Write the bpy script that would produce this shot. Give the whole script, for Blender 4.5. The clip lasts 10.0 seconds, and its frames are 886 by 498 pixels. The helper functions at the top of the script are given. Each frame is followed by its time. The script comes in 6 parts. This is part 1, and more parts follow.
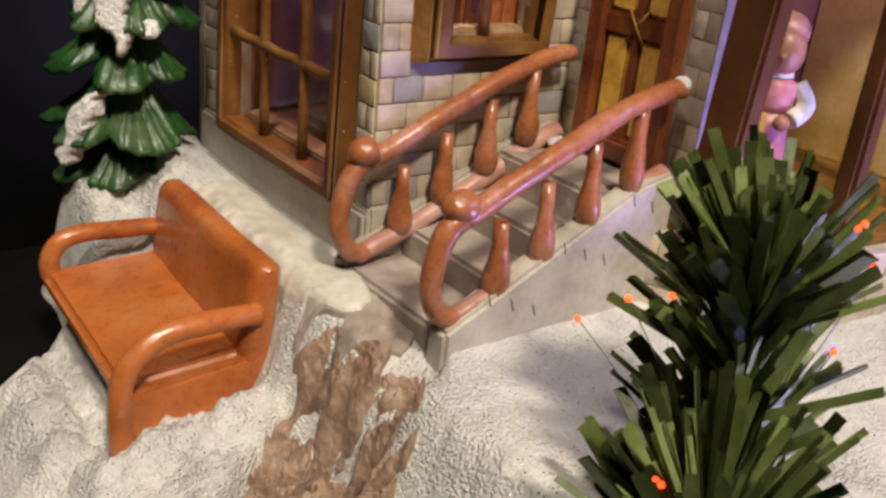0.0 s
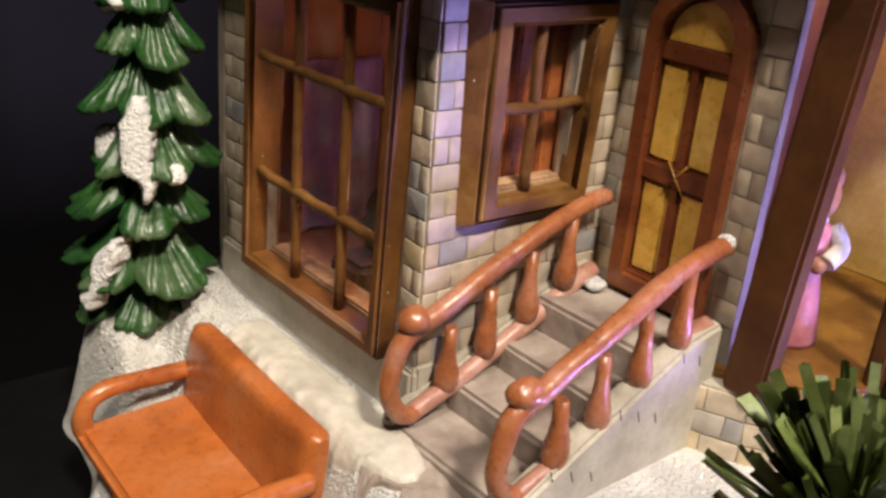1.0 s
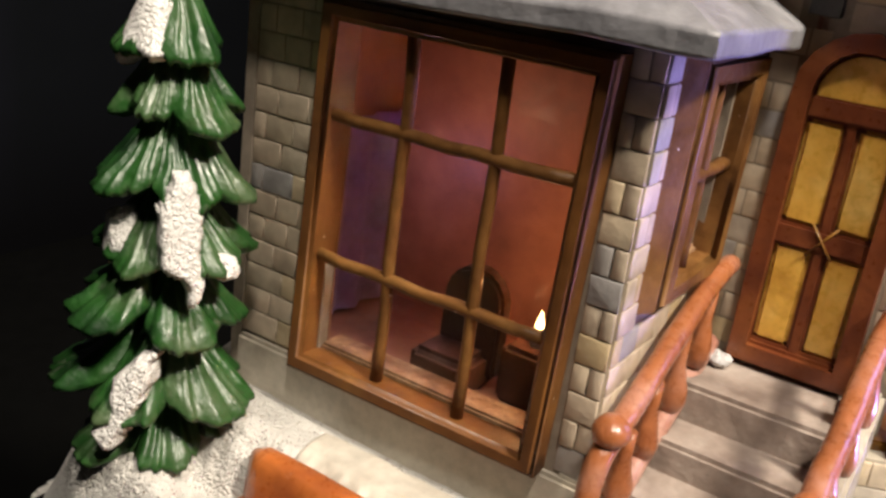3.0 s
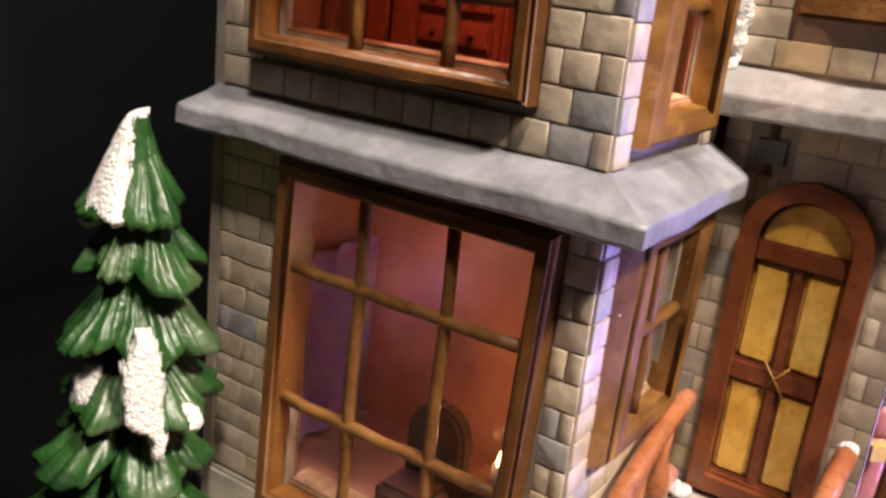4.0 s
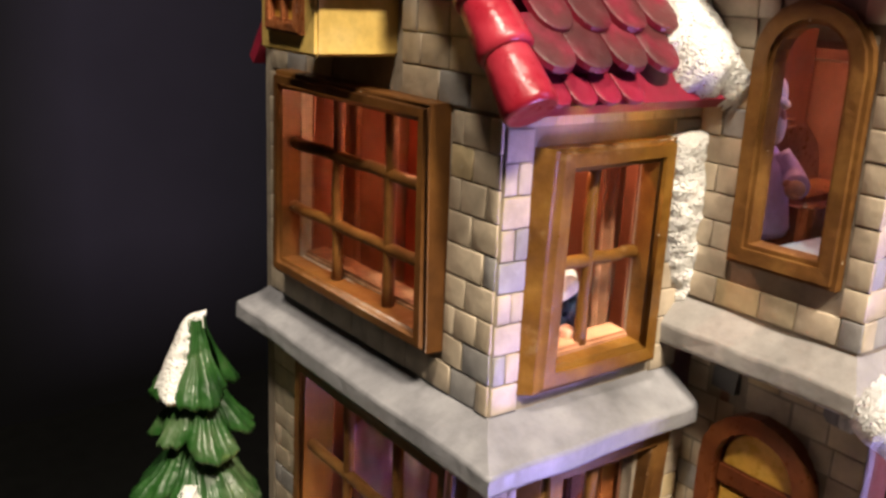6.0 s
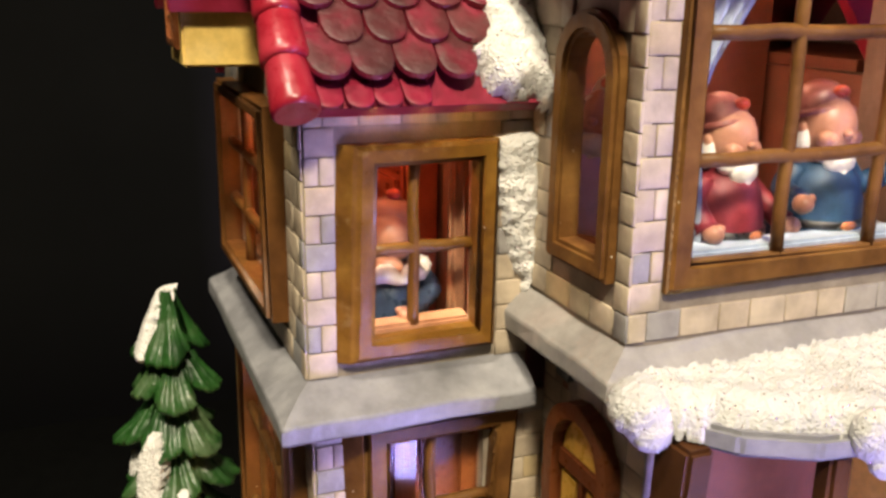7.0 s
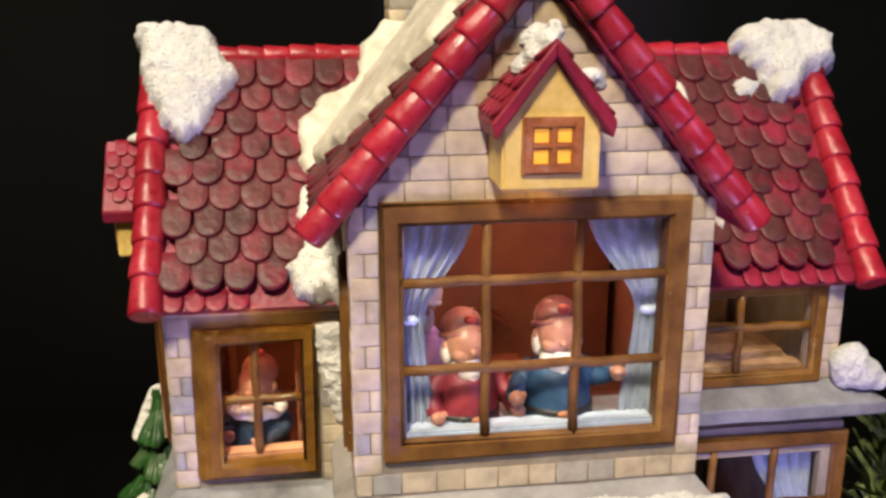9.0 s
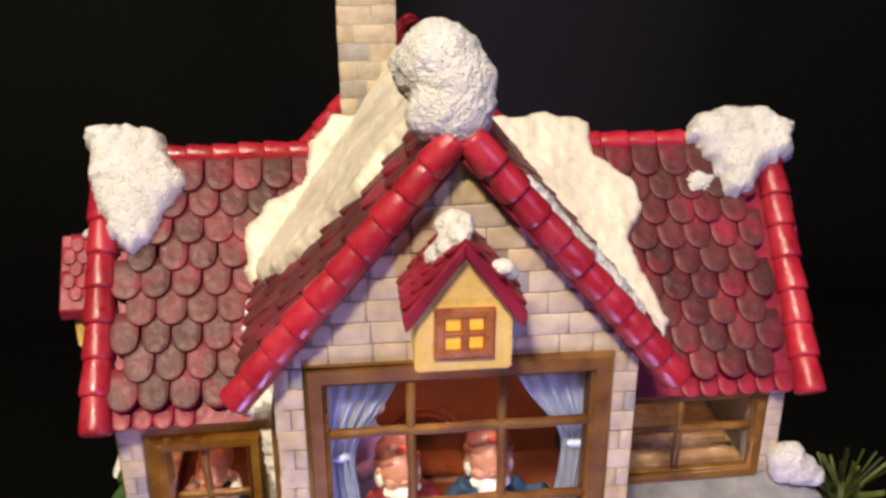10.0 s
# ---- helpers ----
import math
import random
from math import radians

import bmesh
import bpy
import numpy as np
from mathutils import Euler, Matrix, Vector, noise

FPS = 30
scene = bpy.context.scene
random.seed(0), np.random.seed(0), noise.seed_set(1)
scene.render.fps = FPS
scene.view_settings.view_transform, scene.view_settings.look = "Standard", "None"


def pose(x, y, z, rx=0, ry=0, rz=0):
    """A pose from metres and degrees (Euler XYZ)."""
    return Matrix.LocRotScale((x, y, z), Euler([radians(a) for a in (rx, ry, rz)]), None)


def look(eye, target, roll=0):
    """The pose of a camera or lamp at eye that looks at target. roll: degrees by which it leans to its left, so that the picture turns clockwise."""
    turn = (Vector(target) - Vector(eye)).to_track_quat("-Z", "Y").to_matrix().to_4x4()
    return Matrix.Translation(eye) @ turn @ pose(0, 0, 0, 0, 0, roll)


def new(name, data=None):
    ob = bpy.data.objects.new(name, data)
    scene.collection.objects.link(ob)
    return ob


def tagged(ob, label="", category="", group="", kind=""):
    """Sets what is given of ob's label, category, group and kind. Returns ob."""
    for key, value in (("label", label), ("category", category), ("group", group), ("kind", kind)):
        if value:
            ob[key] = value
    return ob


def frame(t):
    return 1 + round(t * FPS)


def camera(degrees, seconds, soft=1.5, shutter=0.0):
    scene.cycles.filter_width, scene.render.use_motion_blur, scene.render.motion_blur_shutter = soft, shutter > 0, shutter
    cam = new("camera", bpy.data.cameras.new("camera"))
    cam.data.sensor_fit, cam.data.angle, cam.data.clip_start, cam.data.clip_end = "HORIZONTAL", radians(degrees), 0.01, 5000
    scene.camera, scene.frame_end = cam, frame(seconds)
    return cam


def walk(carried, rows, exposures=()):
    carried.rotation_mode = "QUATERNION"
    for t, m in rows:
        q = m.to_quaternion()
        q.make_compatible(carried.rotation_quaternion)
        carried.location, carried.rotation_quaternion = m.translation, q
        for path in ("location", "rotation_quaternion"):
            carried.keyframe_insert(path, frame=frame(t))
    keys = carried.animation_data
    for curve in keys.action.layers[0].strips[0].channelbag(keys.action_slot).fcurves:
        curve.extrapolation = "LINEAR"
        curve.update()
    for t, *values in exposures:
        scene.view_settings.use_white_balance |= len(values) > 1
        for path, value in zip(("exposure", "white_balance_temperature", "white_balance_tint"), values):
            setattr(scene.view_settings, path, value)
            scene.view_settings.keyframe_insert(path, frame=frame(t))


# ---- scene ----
cam = camera(51.3, 10.0, soft=2.9)
U = 0.025  # one unit of the plan in metres: plan units are used below
PATH = [
    (0, (-5.59, -4.124, 4.964), (-4.447, -2.684, 4.177), 6.1),
    (0.5, (-5.991, -3.744, 5.433), (-4.82, -2.325, 4.649), 5.5),
    (1, (-5.874, -3.332, 5.942), (-4.666, -1.933, 5.177), 5.1),
    (1.5, (-6.216, -2.646, 5.98), (-4.927, -1.309, 5.239), 5.8),
    (2, (-6.639, -1.778, 5.705), (-5.247, -0.543, 4.972), 6.7),
    (2.2, (-6.655, -1.49, 5.672), (-5.214, -0.311, 4.942), 7.2),
    (3.3, (-7.02, -0.238, 5.686), (-5.386, 0.722, 5.049), 7.5),
    (3.5, (-6.972, -0.302, 5.942), (-5.335, 0.668, 5.326), 7.1),
    (4, (-6.716, -0.533, 6.569), (-5.105, 0.485, 5.962), 6.5),
    (4.5, (-6.285, -0.849, 7.12), (-4.729, 0.239, 6.492), 5.3),
    (5, (-6.04, -1.054, 7.889), (-4.547, 0.115, 7.252), 4.2),
    (5.2, (-6.087, -1.087, 8.124), (-4.606, 0.1, 7.491), 3.9),
    (6.3, (-4.848, -3.333, 8.107), (-3.854, -1.686, 7.559), 2.4),
    (6.5, (-4.335, -3.702, 8.258), (-3.425, -2.014, 7.689), 2.1),
    (7, (-3.431, -4.639, 8.257), (-2.708, -2.855, 7.714), 0.9),
    (7.5, (-2.629, -5.487, 8.255), (-2.044, -3.642, 7.754), 0.5),
    (8, (-1.633, -6.261, 8.52), (-1.16, -4.371, 8.066), 0.6),
    (8.5, (-0.87, -6.732, 8.99), (-0.513, -4.821, 8.519), -0.1),
    (9, (-0.534, -7.262, 10.339), (-0.262, -5.352, 9.811), 0.0),
    (9.5, (0.049, -7.488, 11.803), (0.221, -5.609, 11.139), -0.6),
    (9.8, (0.328, -6.86, 12.23), (0.512, -5.019, 11.471), -0.2),
    (10, (0.441, -6.777, 12.583), (0.634, -4.941, 11.814), -0.1),
]
EXPOSURES = [(0, -0.56, 6000, 10), (0.5, -0.64, 6000, 10), (1, -0.28, 5960, 11), (2, -0.20, 5980, 11), (3.5, 0.14, 5960, 13), (4.5, 0.31, 6020, 19), (5, 0.28, 6030, 18),
             (6.5, -0.06, 6460, 7), (7.5, -0.31, 6520, 3), (8.5, -0.45, 6420, -2), (9, -0.42, 6560, 4), (9.5, -0.46, 6860, 10), (10, -0.44, 6680, 9)]
walk(cam, [(t, look(Vector(eye) * U, Vector(target) * U, roll)) for t, eye, target, roll in PATH], EXPOSURES)

# ---- world and light ----
world = bpy.data.worlds.new("room_dark")
world.use_nodes = True
scene.world = world
wn = world.node_tree.nodes
wn["Background"].inputs[0].default_value = (0.10, 0.11, 0.16, 1)
wn["Background"].inputs[1].default_value = 0.03


def lamp(name, kind, place, target, watts, colour, size=0.1):
    data = bpy.data.lights.new(name, kind)
    data.energy, data.color = watts, colour
    if kind == "AREA":
        data.shape, data.size = "DISK", size
    else:
        data.shadow_soft_size = size
    ob = new(name, data)
    ob.matrix_world = look(Vector(place) * U, Vector(target) * U)
    return ob


lamp("room_lamp", "AREA", (-9.0, -28.0, 43.0), (0.5, 1.0, 5.0), 25.5, (1.0, 0.84, 0.64), 0.14)
lamp("side_lamp", "AREA", (-19.0, -11.0, 50.0), (-1.5, 1.5, 4.0), 13.0, (1.0, 0.85, 0.67), 0.14)
lamp("violet_lamp", "AREA", (1.7, -5.2, 0.8), (-0.8, 1.2, 4.2), 0.80, (0.47, 0.37, 1.0), 0.04)
# unseen violet fill, added for the room's ambient light on shaded faces
lamp("violet_fill_lamp", "AREA", (17.0, -22.0, 18.0), (1.0, 0.5, 6.0), 2.2, (0.42, 0.38, 1.0), 0.30)
lamp("bulb_lower_left", "POINT", (-1.2, 3.3, 4.2), (0, 0, 0), 0.0075, (1.0, 0.48, 0.24), 0.0)
lamp("bulb_purple", "POINT", (-1.0, 3.72, 3.7), (0, 0, 0), 0.0030, (0.62, 0.42, 1.0), 0.0)
lamp("bulb_upper_left", "POINT", (-1.50, 1.85, 7.40), (0, 0, 0), 0.020, (1.0, 0.42, 0.24), 0.0)
lamp("bulb_upper_back", "POINT", (-1.52, 2.95, 7.25), (0, 0, 0), 0.018, (1.0, 0.36, 0.18), 0.0)
lamp("bulb_centre", "POINT", (1.3, 1.4, 8.5), (0, 0, 0), 0.042, (1.0, 0.46, 0.28), 0.0)
lamp("bulb_centre_low", "POINT", (1.35, 2.12, 7.0), (0, 0, 0), 0.020, (1.0, 0.50, 0.32), 0.0)
lamp("bulb_bay", "POINT", (1.9, 0.4, 5.3), (0, 0, 0), 0.012, (1.0, 0.62, 0.26), 0.0)
lamp("bulb_right", "POINT", (4.0, 2.4, 7.4), (0, 0, 0), 0.009, (1.0, 0.62, 0.38), 0.0)
lamp("candle_light", "POINT", (-1.26, 2.2, 3.30), (0, 0, 0), 0.018, (1.0, 0.45, 0.16), 0.0)
# added points outside the wall stand for inner light leaking under the eave
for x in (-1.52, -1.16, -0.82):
    lamp("eave_leak_glow", "POINT", (x, 1.27, 7.36), (0, 0, 0), 0.00040, (1.0, 0.42, 0.10), 0.0)
# point added below the dormer for the orange glow that leaks beneath it
lamp("dormer_leak_glow", "POINT", (1.25, -0.22, 8.80), (0, 0, 0), 0.0020, (1.0, 0.5, 0.12), 0.0)



# ---- materials ----
def material(name):
    m = bpy.data.materials.new(name)
    m.use_nodes = True
    nt = m.node_tree
    bsdf = nt.nodes["Principled BSDF"]
    geo = nt.nodes.new("ShaderNodeNewGeometry")
    scale = nt.nodes.new("ShaderNodeVectorMath")
    scale.operation = "SCALE"
    scale.inputs["Scale"].default_value = 1.0 / U
    nt.links.new(geo.outputs["Position"], scale.inputs[0])
    return m, nt, bsdf, scale.outputs[0]


def noise_node(nt, vec, scale, detail=4.0, rough=0.55):
    n = nt.nodes.new("ShaderNodeTexNoise")
    n.inputs["Scale"].default_value, n.inputs["Detail"].default_value = scale, detail
    n.inputs["Roughness"].default_value = rough
    nt.links.new(vec, n.inputs["Vector"])
    return n.outputs["Fac"]


def ramp(nt, fac, stops):
    r = nt.nodes.new("ShaderNodeValToRGB")
    el = r.color_ramp.elements
    while len(el) < len(stops):
        el.new(0.5)
    for e, (p, c) in zip(el, stops):
        e.position, e.color = p, (*c, 1)
    nt.links.new(fac, r.inputs[0])
    return r.outputs[0]


def mix(nt, a, b, fac, mode="MIX"):
    n = nt.nodes.new("ShaderNodeMix")
    n.data_type, n.blend_type = "RGBA", mode
    for sock, val in ((n.inputs[6], a), (n.inputs[7], b), (n.inputs[0], fac)):
        if isinstance(val, (tuple, list)):
            sock.default_value = (*val, 1)
        elif isinstance(val, (int, float)):
            sock.default_value = val
        else:
            nt.links.new(val, sock)
    return n.outputs[2]


def bump(nt, bsdf, height, strength, dist):
    b = nt.nodes.new("ShaderNodeBump")
    b.inputs["Strength"].default_value, b.inputs["Distance"].default_value = strength, dist * U
    nt.links.new(height, b.inputs["Height"])
    nt.links.new(b.outputs[0], bsdf.inputs["Normal"])


def painted(name, dark, mid, light, big=2.0, fine=14.0, rough=0.42, grain=0.35, gdist=0.02, spec=0.5, coat=0.0, rand=0.0, wear=None, dust_glints=0.0):
    """Hand-painted resin: a wash of three tones, a fine grain, optional worn patches and a change from piece to piece."""
    m, nt, bsdf, vec = material(name)
    n1, n2 = noise_node(nt, vec, big, 5.0), noise_node(nt, vec, fine, 6.0, 0.65)
    col = ramp(nt, n1, [(0.30, dark), (0.5, mid), (0.70, light)])
    col = mix(nt, col, ramp(nt, n2, [(0.35, (0.82, 0.82, 0.82)), (0.6, (1.10, 1.10, 1.10))]), 0.55, "MULTIPLY")
    if rand:
        info = nt.nodes.new("ShaderNodeObjectInfo")
        col = mix(nt, col, ramp(nt, info.outputs["Random"], [(0.0, (1 - rand,) * 3), (1.0, (1 + rand,) * 3)]), 1.0, "MULTIPLY")
    if wear:
        col = mix(nt, col, wear, ramp(nt, noise_node(nt, vec, 5.0, 8.0, 0.7), [(0.60, (0, 0, 0)), (0.70, (1, 1, 1))]))
    if dust_glints:
        vor = nt.nodes.new("ShaderNodeTexVoronoi")
        vor.inputs["Scale"].default_value = 9.0
        nt.links.new(vec, vor.inputs["Vector"])
        sep = nt.nodes.new("ShaderNodeSeparateColor")
        nt.links.new(vor.outputs["Color"], sep.inputs[0])
        some = ramp(nt, sep.outputs[1], [(1 - dust_glints - 0.01, (0, 0, 0)), (1 - dust_glints, (1, 1, 1))])
        dot = ramp(nt, vor.outputs["Distance"], [(0.035, (1, 1, 1)), (0.075, (0, 0, 0))])
        col = mix(nt, col, (0.74, 0.66, 0.52), mix(nt, some, dot, 1.0, "MULTIPLY"))
    nt.links.new(col, bsdf.inputs["Base Color"])
    rr = ramp(nt, n2, [(0.3, (rough - 0.12,) * 3), (0.7, (rough + 0.14,) * 3)])
    nt.links.new(rr, bsdf.inputs["Roughness"])
    bsdf.inputs["Specular IOR Level"].default_value = spec
    bsdf.inputs["Coat Weight"].default_value, bsdf.inputs["Coat Roughness"].default_value = coat, 0.15
    bump(nt, bsdf, noise_node(nt, vec, fine * 0.6, 3.0, 0.5), grain, gdist)
    return m


def brick_material(name):
    m, nt, bsdf, vec = material(name)
    info = nt.nodes.new("ShaderNodeObjectInfo")
    base = ramp(nt, info.outputs["Random"], [(0.0, (0.535, 0.450, 0.338)), (0.40, (0.47, 0.390, 0.292)), (0.70, (0.555, 0.472, 0.358)), (0.84, (0.51, 0.40, 0.23)),
                                             (0.90, (0.44, 0.39, 0.32)), (0.955, (0.29, 0.28, 0.275)), (1.0, (0.35, 0.335, 0.325))])
    n1, n2 = noise_node(nt, vec, 6.0, 4.0, 0.5), noise_node(nt, vec, 26.0, 6.0, 0.7)
    col = mix(nt, base, ramp(nt, n1, [(0.3, (0.70, 0.68, 0.66)), (0.65, (1.12, 1.11, 1.08))]), 0.8, "MULTIPLY")
    col = mix(nt, col, (0.58, 0.56, 0.50), ramp(nt, n2, [(0.58, (0, 0, 0)), (0.8, (0.4, 0.4, 0.4))]))
    nt.links.new(col, bsdf.inputs["Base Color"])
    bsdf.inputs["Roughness"].default_value = 0.55
    bump(nt, bsdf, n1, 0.5, 0.03)
    return m


def snow_material(name, tint=(0.60, 0.60, 0.59), relief=0.045, pit_shade=0.72):
    m, nt, bsdf, vec = material(name)
    n1, n2 = noise_node(nt, vec, 3.0, 6.0, 0.6), noise_node(nt, vec, 24.0, 6.0, 0.7)
    col = ramp(nt, n1, [(0.3, tuple(c * 0.88 for c in tint)), (0.65, tint)])
    # dark specks put the shade in gaps between the grains into the colour
    col = mix(nt, col, (0.30, 0.27, 0.20), ramp(nt, noise_node(nt, vec, 30.0, 2.0), [(pit_shade, (0, 0, 0)), (pit_shade + 0.06, (0.8, 0.8, 0.8))]))
    nt.links.new(col, bsdf.inputs["Base Color"])
    # glitter: small mirror flakes scattered in the paint, each with a tilt of its own
    vor = nt.nodes.new("ShaderNodeTexVoronoi")
    vor.inputs["Scale"].default_value = 34.0
    nt.links.new(vec, vor.inputs["Vector"])
    sep = nt.nodes.new("ShaderNodeSeparateColor")
    nt.links.new(vor.outputs["Color"], sep.inputs[0])
    pick = ramp(nt, sep.outputs[0], [(0.72, (0, 0, 0)), (0.73, (1, 1, 1))])
    near = ramp(nt, vor.outputs["Distance"], [(0.24, (1, 1, 1)), (0.30, (0, 0, 0))])
    flake = mix(nt, pick, near, 1.0, "MULTIPLY")
    nt.links.new(mix(nt, col, mix(nt, (1.0, 1.0, 1.0), vor.outputs["Color"], 0.4), flake), bsdf.inputs["Base Color"])
    nt.links.new(ramp(nt, flake, [(0.4, (0.62,) * 3), (0.6, (0.12,) * 3)]), bsdf.inputs["Roughness"])
    nt.links.new(ramp(nt, flake, [(0.4, (0.0,) * 3), (0.6, (0.85,) * 3)]), bsdf.inputs["Metallic"])
    geo = nt.nodes.new("ShaderNodeNewGeometry")
    spread = nt.nodes.new("ShaderNodeVectorMath")
    spread.operation = "MULTIPLY_ADD"
    spread.inputs[1].default_value, spread.inputs[2].default_value = (1.0,) * 3, (-0.5,) * 3
    nt.links.new(vor.outputs["Color"], spread.inputs[0])
    gate = nt.nodes.new("ShaderNodeVectorMath")
    gate.operation = "MULTIPLY"
    nt.links.new(spread.outputs[0], gate.inputs[0])
    nt.links.new(flake, gate.inputs[1])
    add = nt.nodes.new("ShaderNodeVectorMath")
    nt.links.new(geo.outputs["Normal"], add.inputs[0])
    nt.links.new(gate.outputs[0], add.inputs[1])
    norm = nt.nodes.new("ShaderNodeVectorMath")
    norm.operation = "NORMALIZE"
    nt.links.new(add.outputs[0], norm.inputs[0])
    # pebbly grain
    grit = nt.nodes.new("ShaderNodeTexVoronoi")
    grit.inputs["Scale"].default_value = 36.0
    warp = nt.nodes.new("ShaderNodeVectorMath")
    warp.operation = "MULTIPLY_ADD"
    warp.inputs[1].default_value = (0.10,) * 3
    nz = nt.nodes.new("ShaderNodeTexNoise")
    nz.inputs["Scale"].default_value = 9.0
    nt.links.new(vec, nz.inputs["Vector"])
    nt.links.new(nz.outputs["Color"], warp.inputs[0])
    nt.links.new(vec, warp.inputs[2])
    nt.links.new(warp.outputs[0], grit.inputs["Vector"])
    high = mix(nt, ramp(nt, grit.outputs["Distance"], [(0.0, (1, 1, 1)), (0.75, (0, 0, 0))]), n2, 0.55)
    high = mix(nt, (0.6, 0.6, 0.6), high, ramp(nt, noise_node(nt, vec, 1.3, 3.0), [(0.40, (0.45,) * 3), (0.58, (1, 1, 1))]))
    b = nt.nodes.new("ShaderNodeBump")
    b.inputs["Strength"].default_value, b.inputs["Distance"].default_value = 0.8, relief * U
    nt.links.new(high, b.inputs["Height"])
    nt.links.new(norm.outputs[0], b.inputs["Normal"])
    nt.links.new(b.outputs[0], bsdf.inputs["Normal"])
    return m


def glass_material():
    m, nt, bsdf, vec = material("window_glass")
    bsdf.inputs["Base Color"].default_value = (1, 1, 1, 1)
    bsdf.inputs["Roughness"].default_value, bsdf.inputs["IOR"].default_value = 0.04, 1.18
    bsdf.inputs["Transmission Weight"].default_value = 1.0
    n = noise_node(nt, vec, 3.0, 2.0)
    bump(nt, bsdf, n, 0.12, 0.02)
    return m


def glow(name, colour, strength):
    m, nt, bsdf, vec = material(name)
    col = mix(nt, colour, tuple(c * 0.55 for c in colour), noise_node(nt, vec, 6.0))
    nt.links.new(col, bsdf.inputs["Base Color"])
    nt.links.new(col, bsdf.inputs["Emission Color"])
    bsdf.inputs["Emission Strength"].default_value = strength
    return m


M_BRICK = brick_material("cream_grey_brick")
M_MORTAR = painted("mortar", (0.21, 0.175, 0.13), (0.28, 0.235, 0.18), (0.36, 0.31, 0.24), 3.0, 20.0, 0.6)
M_PLASTER = painted("grey_plaster", (0.31, 0.275, 0.215), (0.44, 0.40, 0.32), (0.54, 0.50, 0.41), 2.2, 16.0, 0.5)
M_STEP = painted("worn_step_stone", (0.18, 0.14, 0.115), (0.30, 0.245, 0.205), (0.42, 0.36, 0.31), 2.4, 14.0, 0.5, 0.5, 0.03)
M_STONE = painted("grey_cornice_stone", (0.14, 0.14, 0.15), (0.22, 0.22, 0.235), (0.30, 0.30, 0.315), 1.6, 11.0, 0.42, 0.45, 0.03)
M_SLATE = painted("dark_slate_stone", (0.055, 0.055, 0.055), (0.085, 0.085, 0.085), (0.12, 0.12, 0.118), 3.0, 12.0, 0.5)
M_LEDGE = painted("cream_ledge_stone", (0.20, 0.19, 0.18), (0.28, 0.265, 0.25), (0.36, 0.345, 0.32), 1.6, 11.0, 0.45, 0.45, 0.03)
M_WOOD = painted("brown_frame_paint", (0.088, 0.037, 0.010), (0.150, 0.067, 0.017), (0.215, 0.106, 0.028), 2.6, 14.0, 0.48, 0.5, 0.025, spec=0.25, dust_glints=0.2, wear=(0.185, 0.095, 0.030))
M_SIDEWOOD = painted("red_brown_frame_paint", (0.076, 0.030, 0.008), (0.125, 0.050, 0.012), (0.185, 0.082, 0.018), 1.8, 16.0, 0.44, 0.35, 0.02, spec=0.3, dust_glints=0.2)
M_SILL = painted("dusty_sill", (0.17, 0.095, 0.045), (0.28, 0.165, 0.085), (0.42, 0.29, 0.17), 5.0, 20.0, 0.55, 0.6, 0.03)
M_POST = painted("brown_post_paint", (0.042, 0.016, 0.006), (0.070, 0.027, 0.009), (0.105, 0.042, 0.013), 1.4, 18.0, 0.50, 0.3, 0.015, spec=0.18)
M_OCHRE = painted("ochre_frame_paint", (0.10, 0.042, 0.008), (0.17, 0.076, 0.011), (0.25, 0.125, 0.020), 2.8, 14.0, 0.38, 0.5, 0.025, spec=0.42, dust_glints=0.2, wear=(0.24, 0.14, 0.05))
M_RAIL = painted("orange_brown_rail_paint", (0.22, 0.070, 0.026), (0.33, 0.112, 0.038), (0.40, 0.18, 0.11), 2.4, 16.0, 0.30, 0.45, 0.025, coat=0.3, wear=(0.37, 0.21, 0.16))
M_BASERAIL = painted("pinkish_base_rail_paint", (0.26, 0.11, 0.075), (0.36, 0.17, 0.12), (0.44, 0.26, 0.20), 3.0, 14.0, 0.32, 0.4, 0.02, coat=0.2)
M_BENCH = painted("orange_bench_paint", (0.28, 0.075, 0.018), (0.43, 0.125, 0.024), (0.46, 0.17, 0.06), 1.5, 14.0, 0.32, 0.4, 0.025, coat=0.25, wear=(0.40, 0.17, 0.085), dust_glints=0.05)
M_TILE = painted("maroon_roof_tile", (0.060, 0.019, 0.019), (0.090, 0.018, 0.022), (0.19, 0.012, 0.032), 2.4, 11.0, 0.50, 0.6, 0.04, rand=0.35, wear=(0.080, 0.036, 0.032), spec=0.38)
M_TILEBED = painted("crimson_roof_bed", (0.15, 0.008, 0.022), (0.22, 0.012, 0.032), (0.29, 0.020, 0.056), 2.0, 14.0, 0.44, 0.3, 0.02, spec=0.3)
M_TILERIM = painted("dark_maroon_tile_edge", (0.12, 0.007, 0.016), (0.18, 0.010, 0.024), (0.25, 0.014, 0.036), 2.0, 14.0, 0.36)
# its pale dots stand for white glints on the tiles, and for scuffs
M_RED = painted("glossy_red_tile", (0.20, 0.008, 0.016), (0.30, 0.012, 0.026), (0.38, 0.030, 0.050), 2.0, 10.0, 0.33, 0.4, 0.03, rand=0.2, dust_glints=0.10)
M_YELLOW = painted("warm_yellow_paint", (0.60, 0.40, 0.10), (0.70, 0.49, 0.14), (0.78, 0.58, 0.22), 2.0, 14.0, 0.4)
